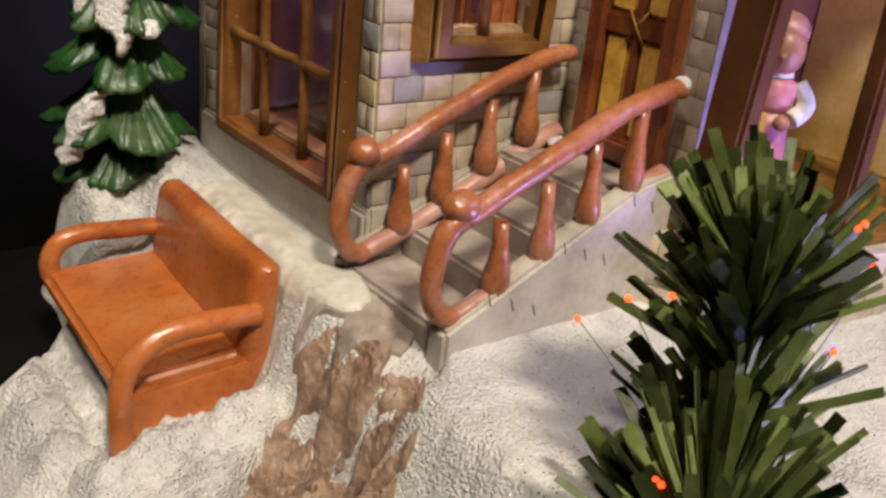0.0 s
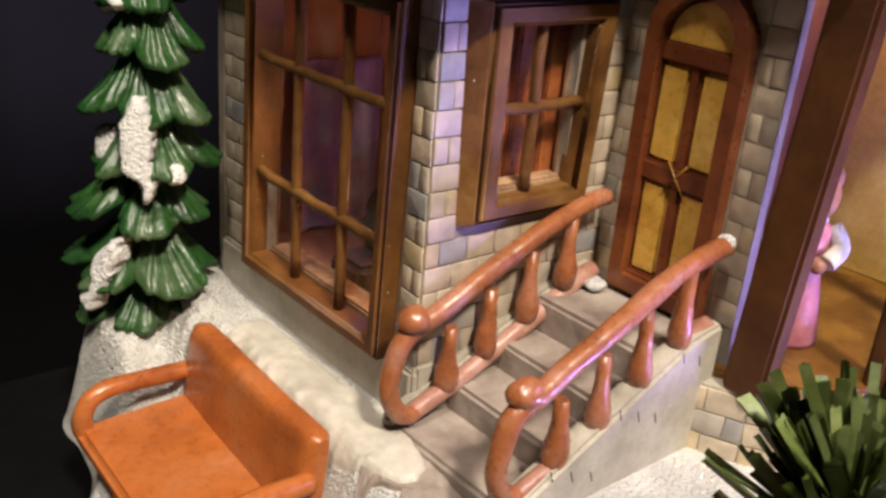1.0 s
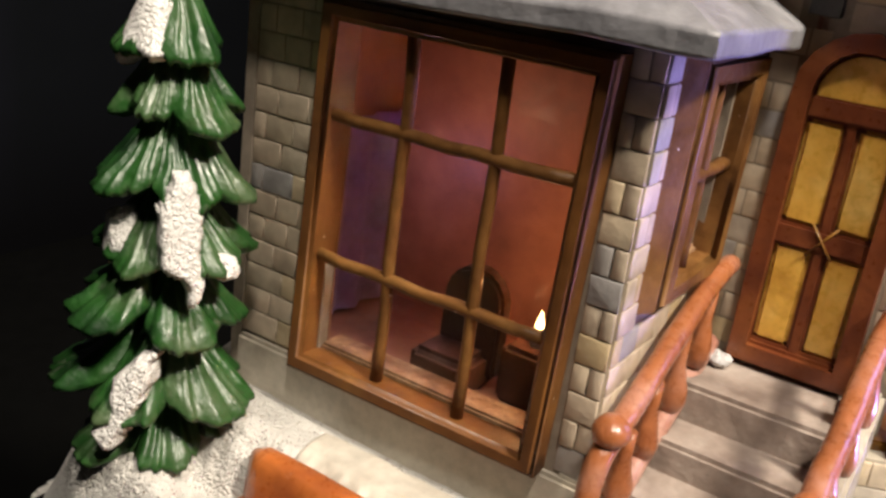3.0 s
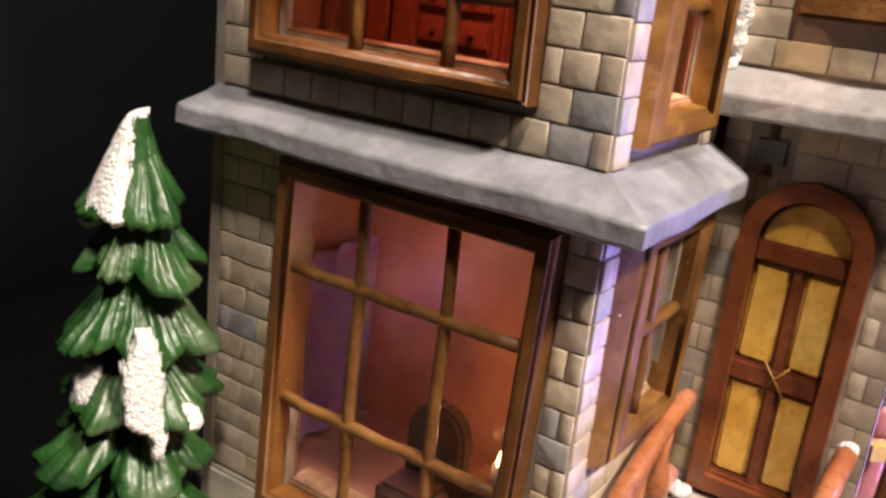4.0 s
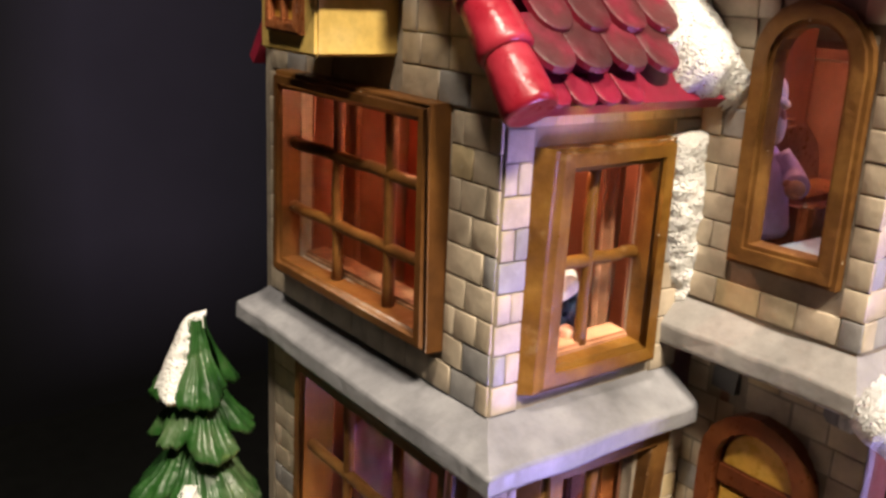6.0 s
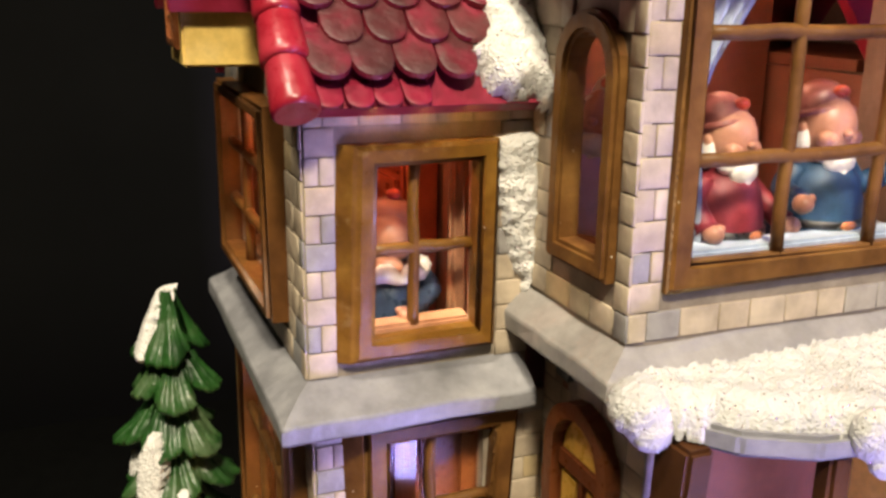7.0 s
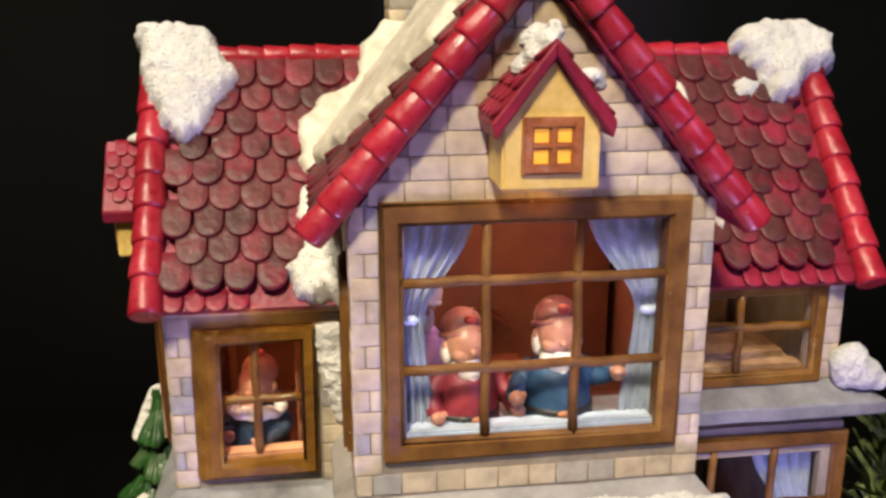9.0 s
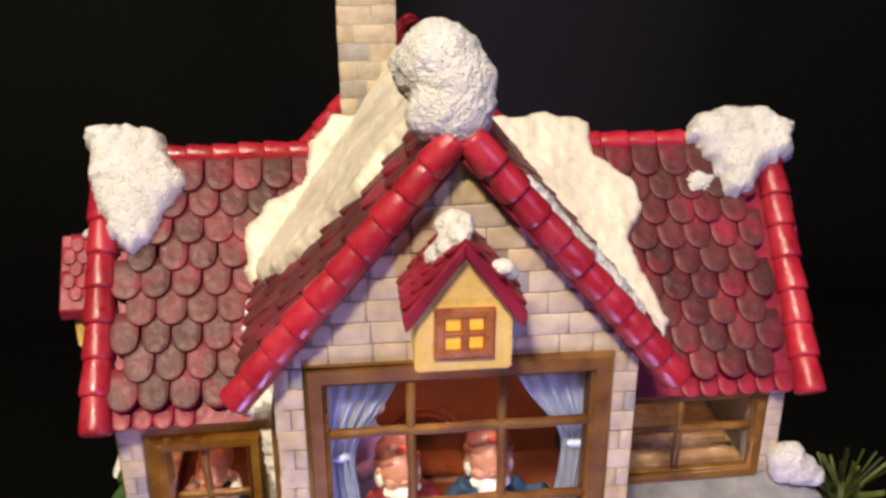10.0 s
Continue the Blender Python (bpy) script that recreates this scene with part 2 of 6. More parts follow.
M_AMBER = painted("amber_door_panel", (0.52, 0.27, 0.035), (0.70, 0.41, 0.065), (0.82, 0.56, 0.15), 2.2, 16.0, 0.30, 0.35, 0.02, coat=0.3)
M_DOOR = painted("red_brown_door", (0.095, 0.024, 0.009), (0.155, 0.042, 0.013), (0.22, 0.070, 0.020), 2.2, 18.0, 0.34)
M_SNOW = snow_material("glitter_snow")
# M_SNOW in a paler tint, making up for weak light on steep faces
M_SNOWLIT = snow_material("snow_lit_copy", (0.80, 0.79, 0.75), 0.05, 0.74)
M_GROUND = snow_material("coarse_ground_snow", (0.67, 0.655, 0.605), 0.085, 0.68)
M_GREEN = painted("dark_green_tree_paint", (0.008, 0.030, 0.008), (0.018, 0.072, 0.012), (0.070, 0.108, 0.048), 2.2, 16.0, 0.40, 0.6, 0.03, coat=0.08, wear=(0.100, 0.125, 0.078))
M_EARTH = painted("brown_path_stone", (0.15, 0.095, 0.062), (0.27, 0.178, 0.122), (0.40, 0.29, 0.21), 4.0, 18.0, 0.55, 0.7, 0.04)
M_VERGE = painted("cream_verge_paint", (0.46, 0.42, 0.35), (0.55, 0.51, 0.43), (0.63, 0.595, 0.51), 1.8, 10.0, 0.45, 0.5, 0.04, dust_glints=0.12)
M_GLASS = glass_material()
M_INNER = painted("red_brown_inner_wall", (0.18, 0.076, 0.042), (0.25, 0.108, 0.060), (0.32, 0.145, 0.082), 1.5, 10.0, 0.5)
M_BROWNROOM = painted("dark_brown_inner_wall", (0.13, 0.046, 0.026), (0.18, 0.064, 0.036), (0.23, 0.088, 0.050), 1.5, 10.0, 0.5)
M_FLOORIN = painted("dark_inner_floor", (0.13, 0.05, 0.03), (0.20, 0.08, 0.045), (0.25, 0.11, 0.06), 2.0, 10.0, 0.5)
M_CABINET = painted("red_cabinet_paint", (0.26, 0.055, 0.025), (0.36, 0.08, 0.036), (0.42, 0.11, 0.05), 2.0, 12.0, 0.4)
M_BLUECLOTH = painted("pale_blue_curtain", (0.30, 0.37, 0.46), (0.39, 0.465, 0.56), (0.48, 0.55, 0.64), 2.5, 14.0, 0.5)
M_LILAC = painted("lilac_curtain", (0.42, 0.30, 0.62), (0.52, 0.38, 0.72), (0.60, 0.46, 0.78), 1.5, 12.0, 0.5)
M_PEACH = painted("peach_curtain", (0.40, 0.19, 0.10), (0.52, 0.27, 0.15), (0.60, 0.36, 0.22), 1.5, 12.0, 0.5)
M_DARK = painted("dark_brown_furniture", (0.030, 0.014, 0.010), (0.055, 0.024, 0.014), (0.08, 0.035, 0.02), 2.0, 12.0, 0.4)
M_TABLE = painted("black_table_cloth", (0.003, 0.003, 0.003), (0.0042, 0.0042, 0.0042), (0.0055, 0.0055, 0.0055), 0.5, 6.0, 0.8, spec=0.04)
M_ROOM = painted("dark_room_wall", (0.0064, 0.0065, 0.0060), (0.0076, 0.0078, 0.0072), (0.0090, 0.0092, 0.0086), 0.06, 1.0, 0.85, spec=0.02)


def shaded_wall():
    """Room wall with dim light and shade put into its colour: near black below, olive black to navy and back along its
    length.
    """
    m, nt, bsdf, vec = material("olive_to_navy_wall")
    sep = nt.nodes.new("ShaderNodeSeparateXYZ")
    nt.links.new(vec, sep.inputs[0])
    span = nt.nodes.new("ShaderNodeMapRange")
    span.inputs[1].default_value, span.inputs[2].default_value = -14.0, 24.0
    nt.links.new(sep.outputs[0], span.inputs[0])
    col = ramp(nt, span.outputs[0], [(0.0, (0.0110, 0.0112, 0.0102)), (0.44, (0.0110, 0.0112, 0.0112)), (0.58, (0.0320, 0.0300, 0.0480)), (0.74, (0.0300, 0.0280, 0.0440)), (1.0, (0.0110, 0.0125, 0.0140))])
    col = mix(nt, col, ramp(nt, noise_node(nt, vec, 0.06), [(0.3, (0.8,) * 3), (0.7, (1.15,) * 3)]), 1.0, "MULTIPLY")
    # the foot fades to near black in the colour, in place of shade
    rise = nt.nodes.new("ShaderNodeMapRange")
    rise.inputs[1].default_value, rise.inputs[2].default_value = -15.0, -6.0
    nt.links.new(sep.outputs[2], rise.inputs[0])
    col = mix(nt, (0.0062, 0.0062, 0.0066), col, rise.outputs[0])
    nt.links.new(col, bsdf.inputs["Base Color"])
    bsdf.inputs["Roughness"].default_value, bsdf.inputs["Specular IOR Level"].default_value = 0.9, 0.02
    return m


M_NAVYROOM = shaded_wall()
M_SKIN = painted("figure_skin_paint", (0.28, 0.12, 0.075), (0.35, 0.16, 0.098), (0.42, 0.215, 0.14), 3.0, 14.0, 0.38)
M_WHITE = painted("figure_white_paint", (0.52, 0.49, 0.44), (0.62, 0.59, 0.54), (0.70, 0.68, 0.63), 4.0, 22.0, 0.45, 0.6, 0.03)
M_MAROON = painted("figure_maroon_paint", (0.09, 0.008, 0.014), (0.14, 0.011, 0.018), (0.20, 0.022, 0.03), 3.0, 12.0, 0.52, spec=0.35)
M_HOOD = painted("figure_dusky_hood_paint", (0.34, 0.15, 0.13), (0.44, 0.21, 0.18), (0.52, 0.30, 0.26), 3.0, 12.0, 0.36)
M_CAP = painted("figure_dark_red_cap_paint", (0.13, 0.030, 0.027), (0.20, 0.055, 0.045), (0.30, 0.12, 0.09), 3.0, 12.0, 0.36)
M_NAVY = painted("figure_navy_paint", (0.010, 0.018, 0.035), (0.018, 0.032, 0.062), (0.03, 0.05, 0.09), 3.0, 12.0, 0.32, coat=0.3)
M_BLUE = painted("figure_blue_paint", (0.008, 0.020, 0.042), (0.012, 0.038, 0.085), (0.022, 0.068, 0.14), 3.0, 12.0, 0.52, spec=0.35)
M_PINK = painted("figure_pink_paint", (0.40, 0.13, 0.16), (0.50, 0.19, 0.22), (0.56, 0.28, 0.30), 3.0, 12.0, 0.4)
M_HAT = painted("figure_red_hat_paint", (0.34, 0.03, 0.02), (0.46, 0.06, 0.03), (0.52, 0.10, 0.05), 3.0, 12.0, 0.35, coat=0.3)
M_BLACK = painted("figure_black_paint", (0.008, 0.007, 0.007), (0.014, 0.012, 0.012), (0.02, 0.018, 0.018), 3.0, 12.0, 0.35)
M_NEEDLE = painted("green_tinsel_foil", (0.10, 0.135, 0.03), (0.175, 0.225, 0.06), (0.29, 0.34, 0.125), 3.0, 18.0, 0.38, 0.3, 0.02, spec=0.5, rand=0.4)
M_PANELIT = glow("lit_amber_pane", (1.0, 0.46, 0.05), 0.95)
M_FLAME = glow("flame", (1.0, 0.62, 0.22), 14.0)
M_LED = glow("red_light_tip", (1.0, 0.06, 0.010), 7.0)
M_FIBRE = painted("clear_fibre", (0.10, 0.08, 0.07), (0.14, 0.11, 0.10), (0.18, 0.15, 0.14), 3.0, 12.0, 0.2)


# ---- mesh helpers (plan units) ----
WORLD = {}


def link(name, bm, mats, parent=None, label="", smooth=False):
    """One mesh object out of a bmesh in plan units, its origin at the middle of its foot."""
    bmesh.ops.recalc_face_normals(bm, faces=bm.faces)
    me = bpy.data.meshes.new(name)
    co = np.array([v.co for v in bm.verts])
    lo, hi = co.min(0), co.max(0)
    foot = Vector(((lo[0] + hi[0]) / 2, (lo[1] + hi[1]) / 2, lo[2]))
    for v in bm.verts:
        v.co = (v.co - foot) * U
    if smooth:
        for f in bm.faces:
            f.smooth = True
    bm.to_mesh(me)
    bm.free()
    for m in mats if isinstance(mats, (list, tuple)) else [mats]:
        me.materials.append(m)
    ob = new(name, me)
    return put(ob, foot * U, parent, label)


def put(ob, place, parent=None, label=""):
    ob.location = place
    WORLD[ob.name] = Vector(place)
    if parent is not None:
        ob.parent = parent
        ob.matrix_parent_inverse = Matrix.Translation(-WORLD[parent.name])
    if label:
        ob["label"] = label
    return ob


def empty(name, place, label, category, parent=None, group="", kind=""):
    ob = new(name)
    put(ob, Vector(place) * U, parent)
    return tagged(ob, label, category, group, kind)


def piece(name, mesh, m, parent):
    """One of many pieces that share a mesh; m is in metres."""
    ob = new(name, mesh)
    ob.matrix_basis = m
    WORLD[ob.name] = m.translation.copy()
    if parent is not None:
        ob.parent = parent
        ob.matrix_parent_inverse = Matrix.Translation(-WORLD[parent.name])
    return ob


def to_mesh(name, bm, mat, smooth=False):
    bmesh.ops.recalc_face_normals(bm, faces=bm.faces)
    if smooth:
        for f in bm.faces:
            f.smooth = True
    me = bpy.data.meshes.new(name)
    bm.to_mesh(me)
    bm.free()
    me.materials.append(mat)
    return me


def front(y0):
    return lambda u, v, n: Vector((u, y0 - n, v))


def left(x0):
    return lambda u, v, n: Vector((x0 - n, u, v))


def right(x0):
    return lambda u, v, n: Vector((x0 + n, u, v))


def flat(z0):
    return lambda u, v, n: Vector((u, v, z0 + n))


def hexa(bm, pts, mi=0):
    v = [bm.verts.new(p) for p in pts]
    for q in ((0, 1, 2, 3), (7, 6, 5, 4), (0, 4, 5, 1), (1, 5, 6, 2), (2, 6, 7, 3), (3, 7, 4, 0)):
        bm.faces.new([v[i] for i in q]).material_index = mi
    return v


def block(bm, F, u0, u1, v0, v1, n0, n1, mi=0):
    return hexa(bm, [F(u0, v0, n0), F(u1, v0, n0), F(u1, v1, n0), F(u0, v1, n0), F(u0, v0, n1), F(u1, v0, n1), F(u1, v1, n1), F(u0, v1, n1)], mi)


def box(bm, x0, x1, y0, y1, z0, z1, mi=0):
    return block(bm, flat(0), x0, x1, y0, y1, z0, z1, mi)


def prism(bm, F, poly, n0, n1, mi=0):
    a = [bm.verts.new(F(u, v, n0)) for u, v in poly]
    b = [bm.verts.new(F(u, v, n1)) for u, v in poly]
    bm.faces.new(a).material_index = mi
    bm.faces.new(b[::-1]).material_index = mi
    for i in range(len(poly)):
        j = (i + 1) % len(poly)
        bm.faces.new((a[i], b[i], b[j], a[j])).material_index = mi


def soften(bm, width=0.02, segs=2):
    bmesh.ops.remove_doubles(bm, verts=bm.verts, dist=1e-5)
    bmesh.ops.bevel(bm, geom=list(bm.edges), offset=width, segments=segs, affect="EDGES", clamp_overlap=True)


def wobble(bm, amp, scale=3.0, seed=0.0):
    for v in bm.verts:
        v.co += Vector(noise.noise_vector(v.co * scale + Vector((seed, seed * 2, 7.1)))) * amp


def tube(bm, pts, radii, segs=10, mi=0, squash=1.0):
    """A round bar along points, closed at both ends."""
    pts = [Vector(p) for p in pts]
    radii = radii if isinstance(radii, (list, tuple)) else [radii] * len(pts)
    rings = []
    side = None
    for i, p in enumerate(pts):
        d = (pts[min(i + 1, len(pts) - 1)] - pts[max(i - 1, 0)]).normalized()
        if side is None:
            side = d.orthogonal().normalized()
        side = (side - d * side.dot(d)).normalized()
        up = d.cross(side)
        rings.append([bm.verts.new(p + (side * math.cos(a) + up * math.sin(a) * squash) * radii[i]) for a in (2 * math.pi * k / segs for k in range(segs))])
    for a, b in zip(rings, rings[1:]):
        for k in range(segs):
            f = bm.faces.new((a[k], a[(k + 1) % segs], b[(k + 1) % segs], b[k]))
            f.material_index, f.smooth = mi, True
    for ring in (rings[0][::-1], rings[-1]):
        bm.faces.new(ring).material_index = mi
    return rings


def lathe(bm, centre, profile, segs=14, mi=0, lean=(0, 0)):
    """A turned body: profile of (radius, height) from the foot up."""
    c = Vector(centre)
    h0 = profile[-1][1] or 1
    return tube(bm, [c + Vector((lean[0] * h / h0, lean[1] * h / h0, h)) for r, h in profile], [max(r, 0.004) for r, h in profile], segs, mi)


def ball(bm, centre, r, mi=0, sub=2, stretch=(1, 1, 1)):
    made = bmesh.ops.create_icosphere(bm, subdivisions=sub, radius=1.0)["verts"]
    for v in made:
        v.co = Vector(centre) + Vector((v.co.x * r * stretch[0], v.co.y * r * stretch[1], v.co.z * r * stretch[2]))
        for f in v.link_faces:
            f.material_index, f.smooth = mi, True


def bezier(pts, n):
    """A smooth line through points."""
    pts = [Vector(p) for p in pts]
    out = []
    for i in range(len(pts) - 1):
        p0, p1, p2, p3 = pts[max(i - 1, 0)], pts[i], pts[i + 1], pts[min(i + 2, len(pts) - 1)]
        for k in range(n):
            t = k / n
            out.append(0.5 * ((2 * p1) + (p2 - p0) * t + (2 * p0 - 5 * p1 + 4 * p2 - p3) * t * t + (3 * p1 - p0 - 3 * p2 + p3) * t ** 3))
    out.append(pts[-1])
    return out


# ---- kinds of building parts ----
def wall(F, u0, u1, v0, v1, holes, thick, mat, parent, extra=None):
    """A wall with real openings; holes are (u0, u1, v0, v1). extra adds polygons (u, v) such as a gable."""
    bm = bmesh.new()
    us = sorted({u0, u1, *(h for hole in holes for h in hole[:2])})
    vs = sorted({v0, v1, *(h for hole in holes for h in hole[2:])})
    for a, b in zip(us, us[1:]):
        for c, d in zip(vs, vs[1:]):
            mu, mv = (a + b) / 2, (c + d) / 2
            if not any(h[0] < mu < h[1] and h[2] < mv < h[3] for h in holes):
                block(bm, F, a, b, c, d, -thick, 0)
    for poly in extra or ():
        prism(bm, F, poly, -thick, 0)
    bmesh.ops.remove_doubles(bm, verts=bm.verts, dist=1e-4)
    bm.verts.index_update()
    seen = {}
    for f in bm.faces:
        seen.setdefault(frozenset(v.index for v in f.verts), []).append(f)
    bmesh.ops.delete(bm, geom=[f for fs in seen.values() if len(fs) > 1 for f in fs], context="FACES_ONLY")
    return link("wall", bm, mat, parent)


def brick_meshes(count=4):
    made = []
    for k in range(count):
        rnd = random.Random(k)
        bm = bmesh.new()
        line = lambda c, d, y, amp: [(su * (0.5 - c) + rnd.uniform(-amp, amp), y, sv * (0.5 - d) + rnd.uniform(-amp, amp)) for su, sv in ((-1, -1), (1, -1), (1, 1), (-1, 1))]
        rings = [[bm.verts.new(p) for p in ring] for ring in (line(0, 0, 0.5, 0), line(0, 0, -0.40, 0.008), line(0.012, 0.022, -0.475, 0.010), line(0.035, 0.06, -0.5, 0.016))]
        for n, (p, q) in enumerate(zip(rings, rings[1:])):
            for i in range(4):
                bm.faces.new((p[i], p[(i + 1) % 4], q[(i + 1) % 4], q[i])).smooth = n > 0
        bm.faces.new(rings[-1]).smooth = True
        made.append(to_mesh("brick", bm, M_BRICK))
    return made


BRICKS = brick_meshes()
ROW = 0.20


def bricks(parent, F, turn, u0, u1, v0, v1, holes, length=0.37, proud=0.02, seed=1, inside=None, row=ROW):
    """Bricks in running bond on a wall's face, cut at openings; turn is the wall's angle about z."""
    rnd = random.Random(seed)
    rows = max(1, round((v1 - v0) / row))
    h = (v1 - v0) / rows
    for r in range(rows):
        a, b = v0 + r * h, v0 + (r + 1) * h
        spans = [(u0, u1)]
        for x0, x1, y0, y1 in holes:
            if y0 < b - 0.05 and y1 > a + 0.05:
                spans = [s for p, q in spans for s in ((p, min(q, x0)), (max(p, x1), q)) if s[1] - s[0] > 0.03]
        if inside:
            lim = inside((a + b) / 2)
            spans = [(max(p, lim[0]), min(q, lim[1])) for p, q in spans if min(q, lim[1]) - max(p, lim[0]) > 0.04]
        for p, q in spans:
            cuts, u = [p], p + length * (0.5 if (r + seed) % 2 else 1.0) * rnd.uniform(0.85, 1.1)
            while u < q - 0.10:
                cuts.append(u)
                u += length * rnd.uniform(0.82, 1.15)
            cuts.append(q)
            if q - p < 0.42:
                cuts = [p, p + (q - p) * rnd.uniform(0.42, 0.58), q] if (r + seed) % 2 and q - p > 0.2 else [p, q]
            for s, t in zip(cuts, cuts[1:]):
                depth = 0.08 + rnd.uniform(-0.006, 0.010)
                size = Vector((t - s - 0.011, depth, h - 0.010))
                mid = F((s + t) / 2, (a + b) / 2, proud - depth / 2 + rnd.uniform(-0.004, 0.006))
                m = Matrix.Translation(mid * U) @ Matrix.Rotation(radians(turn + rnd.uniform(-0.8, 0.8)), 4, "Z") @ Matrix.Diagonal((*(size * U), 1))
                piece("brick", rnd.choice(BRICKS), m, parent)


def ring_frame(bm, F, u0, u1, v0, v1, w, n0, n1, mi=0, draft=0.0):
    """Four mitred members round an opening; draft: how much wider the low-u side is at the back."""
    outer = [(u0, v0), (u1, v0), (u1, v1), (u0, v1)]
    back = [(u0 - draft, v0 - draft * 0.1), (u1 + draft * 0.1, v0 - draft * 0.1), (u1 + draft * 0.1, v1 + draft * 0.1), (u0 - draft, v1 + draft * 0.1)]
    inner = [(u0 + w, v0 + w), (u1 - w, v0 + w), (u1 - w, v1 - w), (u0 + w, v1 - w)]
    for i in range(4):
        j = (i + 1) % 4
        q, b = [outer[i], outer[j], inner[j], inner[i]], [back[i], back[j], inner[j], inner[i]]
        hexa(bm, [F(u, v, n0) for u, v in b] + [F(u, v, n1) for u, v in q], mi)


def window(F, u0, u1, v0, v1, cols, rows, house, mat, w=0.2, deep=0.16, proud=0.13, bar=0.045, label="", us=None, vs=None, warp=(0.0, 0.0), sill=None, bars=None, draft=0.0, sunk=0.0):
    """A casement: mitred frame with bevelled edges, round glazing bars and glass behind them. warp: how far its low-u and high-u sides lean at the top; sunk: how far the bars lie behind the wall's face."""
    flat_face = F
    F = lambda u, v, n: flat_face(u + (v - v0) / (v1 - v0) * (warp[0] + (warp[1] - warp[0]) * (u - u0) / (u1 - u0)), v, n)
    bm = bmesh.new()
    ring_frame(bm, F, u0, u1, v0, v1, w, -deep, proud, draft=draft)
    soften(bm, 0.036, 3)
    for f in bm.faces:
        f.smooth = f.calc_area() / max(e.calc_length() for e in f.edges) < 0.034
    wobble(bm, 0.020, 2.2, u0)
    ob = link("window", bm, mat, house, label)
    us = us or [u0 + w + (u1 - u0 - 2 * w) * k / cols for k in range(1, cols)]
    vs = vs or [v0 + w + (v1 - v0 - 2 * w) * k / rows for k in range(1, rows)]
    for u in us:
        bm = bmesh.new()
        tube(bm, [flat_face(u + 0.008 * math.sin(5 * k), v0 + w - 0.02 + (v1 - v0 - 2 * w + 0.04) * k / 8, -sunk) for k in range(9)], bar, 8)
        wobble(bm, 0.008, 4.0, u)
        link("glazing_bar", bm, bars or mat, ob, smooth=True)
    for v in vs:
        bm = bmesh.new()
        tube(bm, [F(u0 + w - 0.02 + (u1 - u0 - 2 * w + 0.04) * k / 8, v + 0.008 * math.sin(4 * k + u0), 0.004 - sunk) for k in range(9)], bar * 1.05, 8)
        wobble(bm, 0.008, 4.0, v)
        link("glazing_bar", bm, bars or mat, ob, smooth=True)
    bm = bmesh.new()
    block(bm, F, u0 + w * 0.8, u1 - w * 0.8, v0 + w * 0.8, v1 - w * 0.8, -deep * 0.85, -deep * 0.85 + 0.02)
    pane = link("pane", bm, M_GLASS, ob)
    pane.visible_shadow = False
    bm = bmesh.new()
    block(bm, F, u0 + w * 0.9, u1 - w * 0.9, v0 + w - 0.03, v0 + w + 0.045, -deep - 0.12, -deep * 0.2)
    soften(bm, 0.02, 2)
    wobble(bm, 0.02, 4.0, v0)
    link("sill", bm, sill or M_SILL, ob, "dusty inner sill")
    return ob


def scallop_mesh(face):
    """A round-ended shingle, 1 wide and 1 long, its head at the origin: dry-brushed face, crimson rim."""
    bm = bmesh.new()
    half = [(0.48, 0.0), (0.485, -0.3), (0.49, -0.52), (0.485, -0.66), (0.44, -0.79), (0.36, -0.89), (0.24, -0.96), (0.10, -0.995)]
    out = [(x, y) for x, y in half] + [(0.0, -1.0)] + [(-x, y) for x, y in reversed(half)]
    rim = [(x * 0.985, y * 0.99) for x, y in out]
    mid = [(x * 0.93, -0.02 + (y + 0.02) * 0.965) for x, y in out]
    top = [(x * 0.45, -0.5 + (y + 0.5) * 0.5) for x, y in out]
    rings = [[bm.verts.new((x, y, z)) for x, y in line] for line, z in ((out, 0.0), (rim, 0.11), (mid, 0.125), (top, 0.12))]
    for k, (p, q) in enumerate(zip(rings, rings[1:])):
        for i in range(len(out)):
            j = (i + 1) % len(out)
            f = bm.faces.new((p[i], p[j], q[j], q[i]))
            f.smooth, f.material_index = k == 2, int(k > 0)
    f = bm.faces.new(rings[-1])
    f.smooth, f.material_index = True, 1
    me = to_mesh("shingle", bm, M_TILERIM)
    me.materials.append(face)
    return me


SHINGLE, SHINGLE_RED = scallop_mesh(M_TILE), scallop_mesh(M_TILEBED)


def shingles(parent, origin, across, down, width, length, pitch_w, pitch_l, size=1.0, keep=None, seed=3, shared=None, lift=0.03):
    """Overlapping rows of shingles on a slope from its top edge down."""
    rnd = random.Random(seed)
    o, a, d = Vector(origin), Vector(across).normalized(), Vector(down).normalized()
    nrm = a.cross(-d).normalized()
    if nrm.z < 0:
        nrm = -nrm
    rows, cols = int(length / pitch_l), int(width / pitch_w) + 1
    for r in range(rows):
        for c in range(cols + 1):
            u = (c + (0.5 if r % 2 else 0.0)) * pitch_w
            if u > width + 0.02 or u < 0:
                continue
            p = o + a * u + d * (r * pitch_l) + nrm * 0.02
            if keep and not keep(p):
                continue
            tilt = Matrix((a, -d, nrm)).transposed().to_4x4()
            tilt = tilt @ Matrix.Rotation(radians(-9 + rnd.uniform(-1.8, 1.8)), 4, "X") @ Matrix.Rotation(radians(rnd.uniform(-3, 3)), 4, "Z")
            k = rnd.uniform(0.94, 1.03)
            m = Matrix.Translation((p + nrm * lift) * U) @ tilt @ Matrix.Diagonal((pitch_w * 1.0 * k * U * size, pitch_l * 1.55 * U * size, 1.15 * pitch_w * U * size, 1))
            piece("shingle", shared or SHINGLE, m, parent)


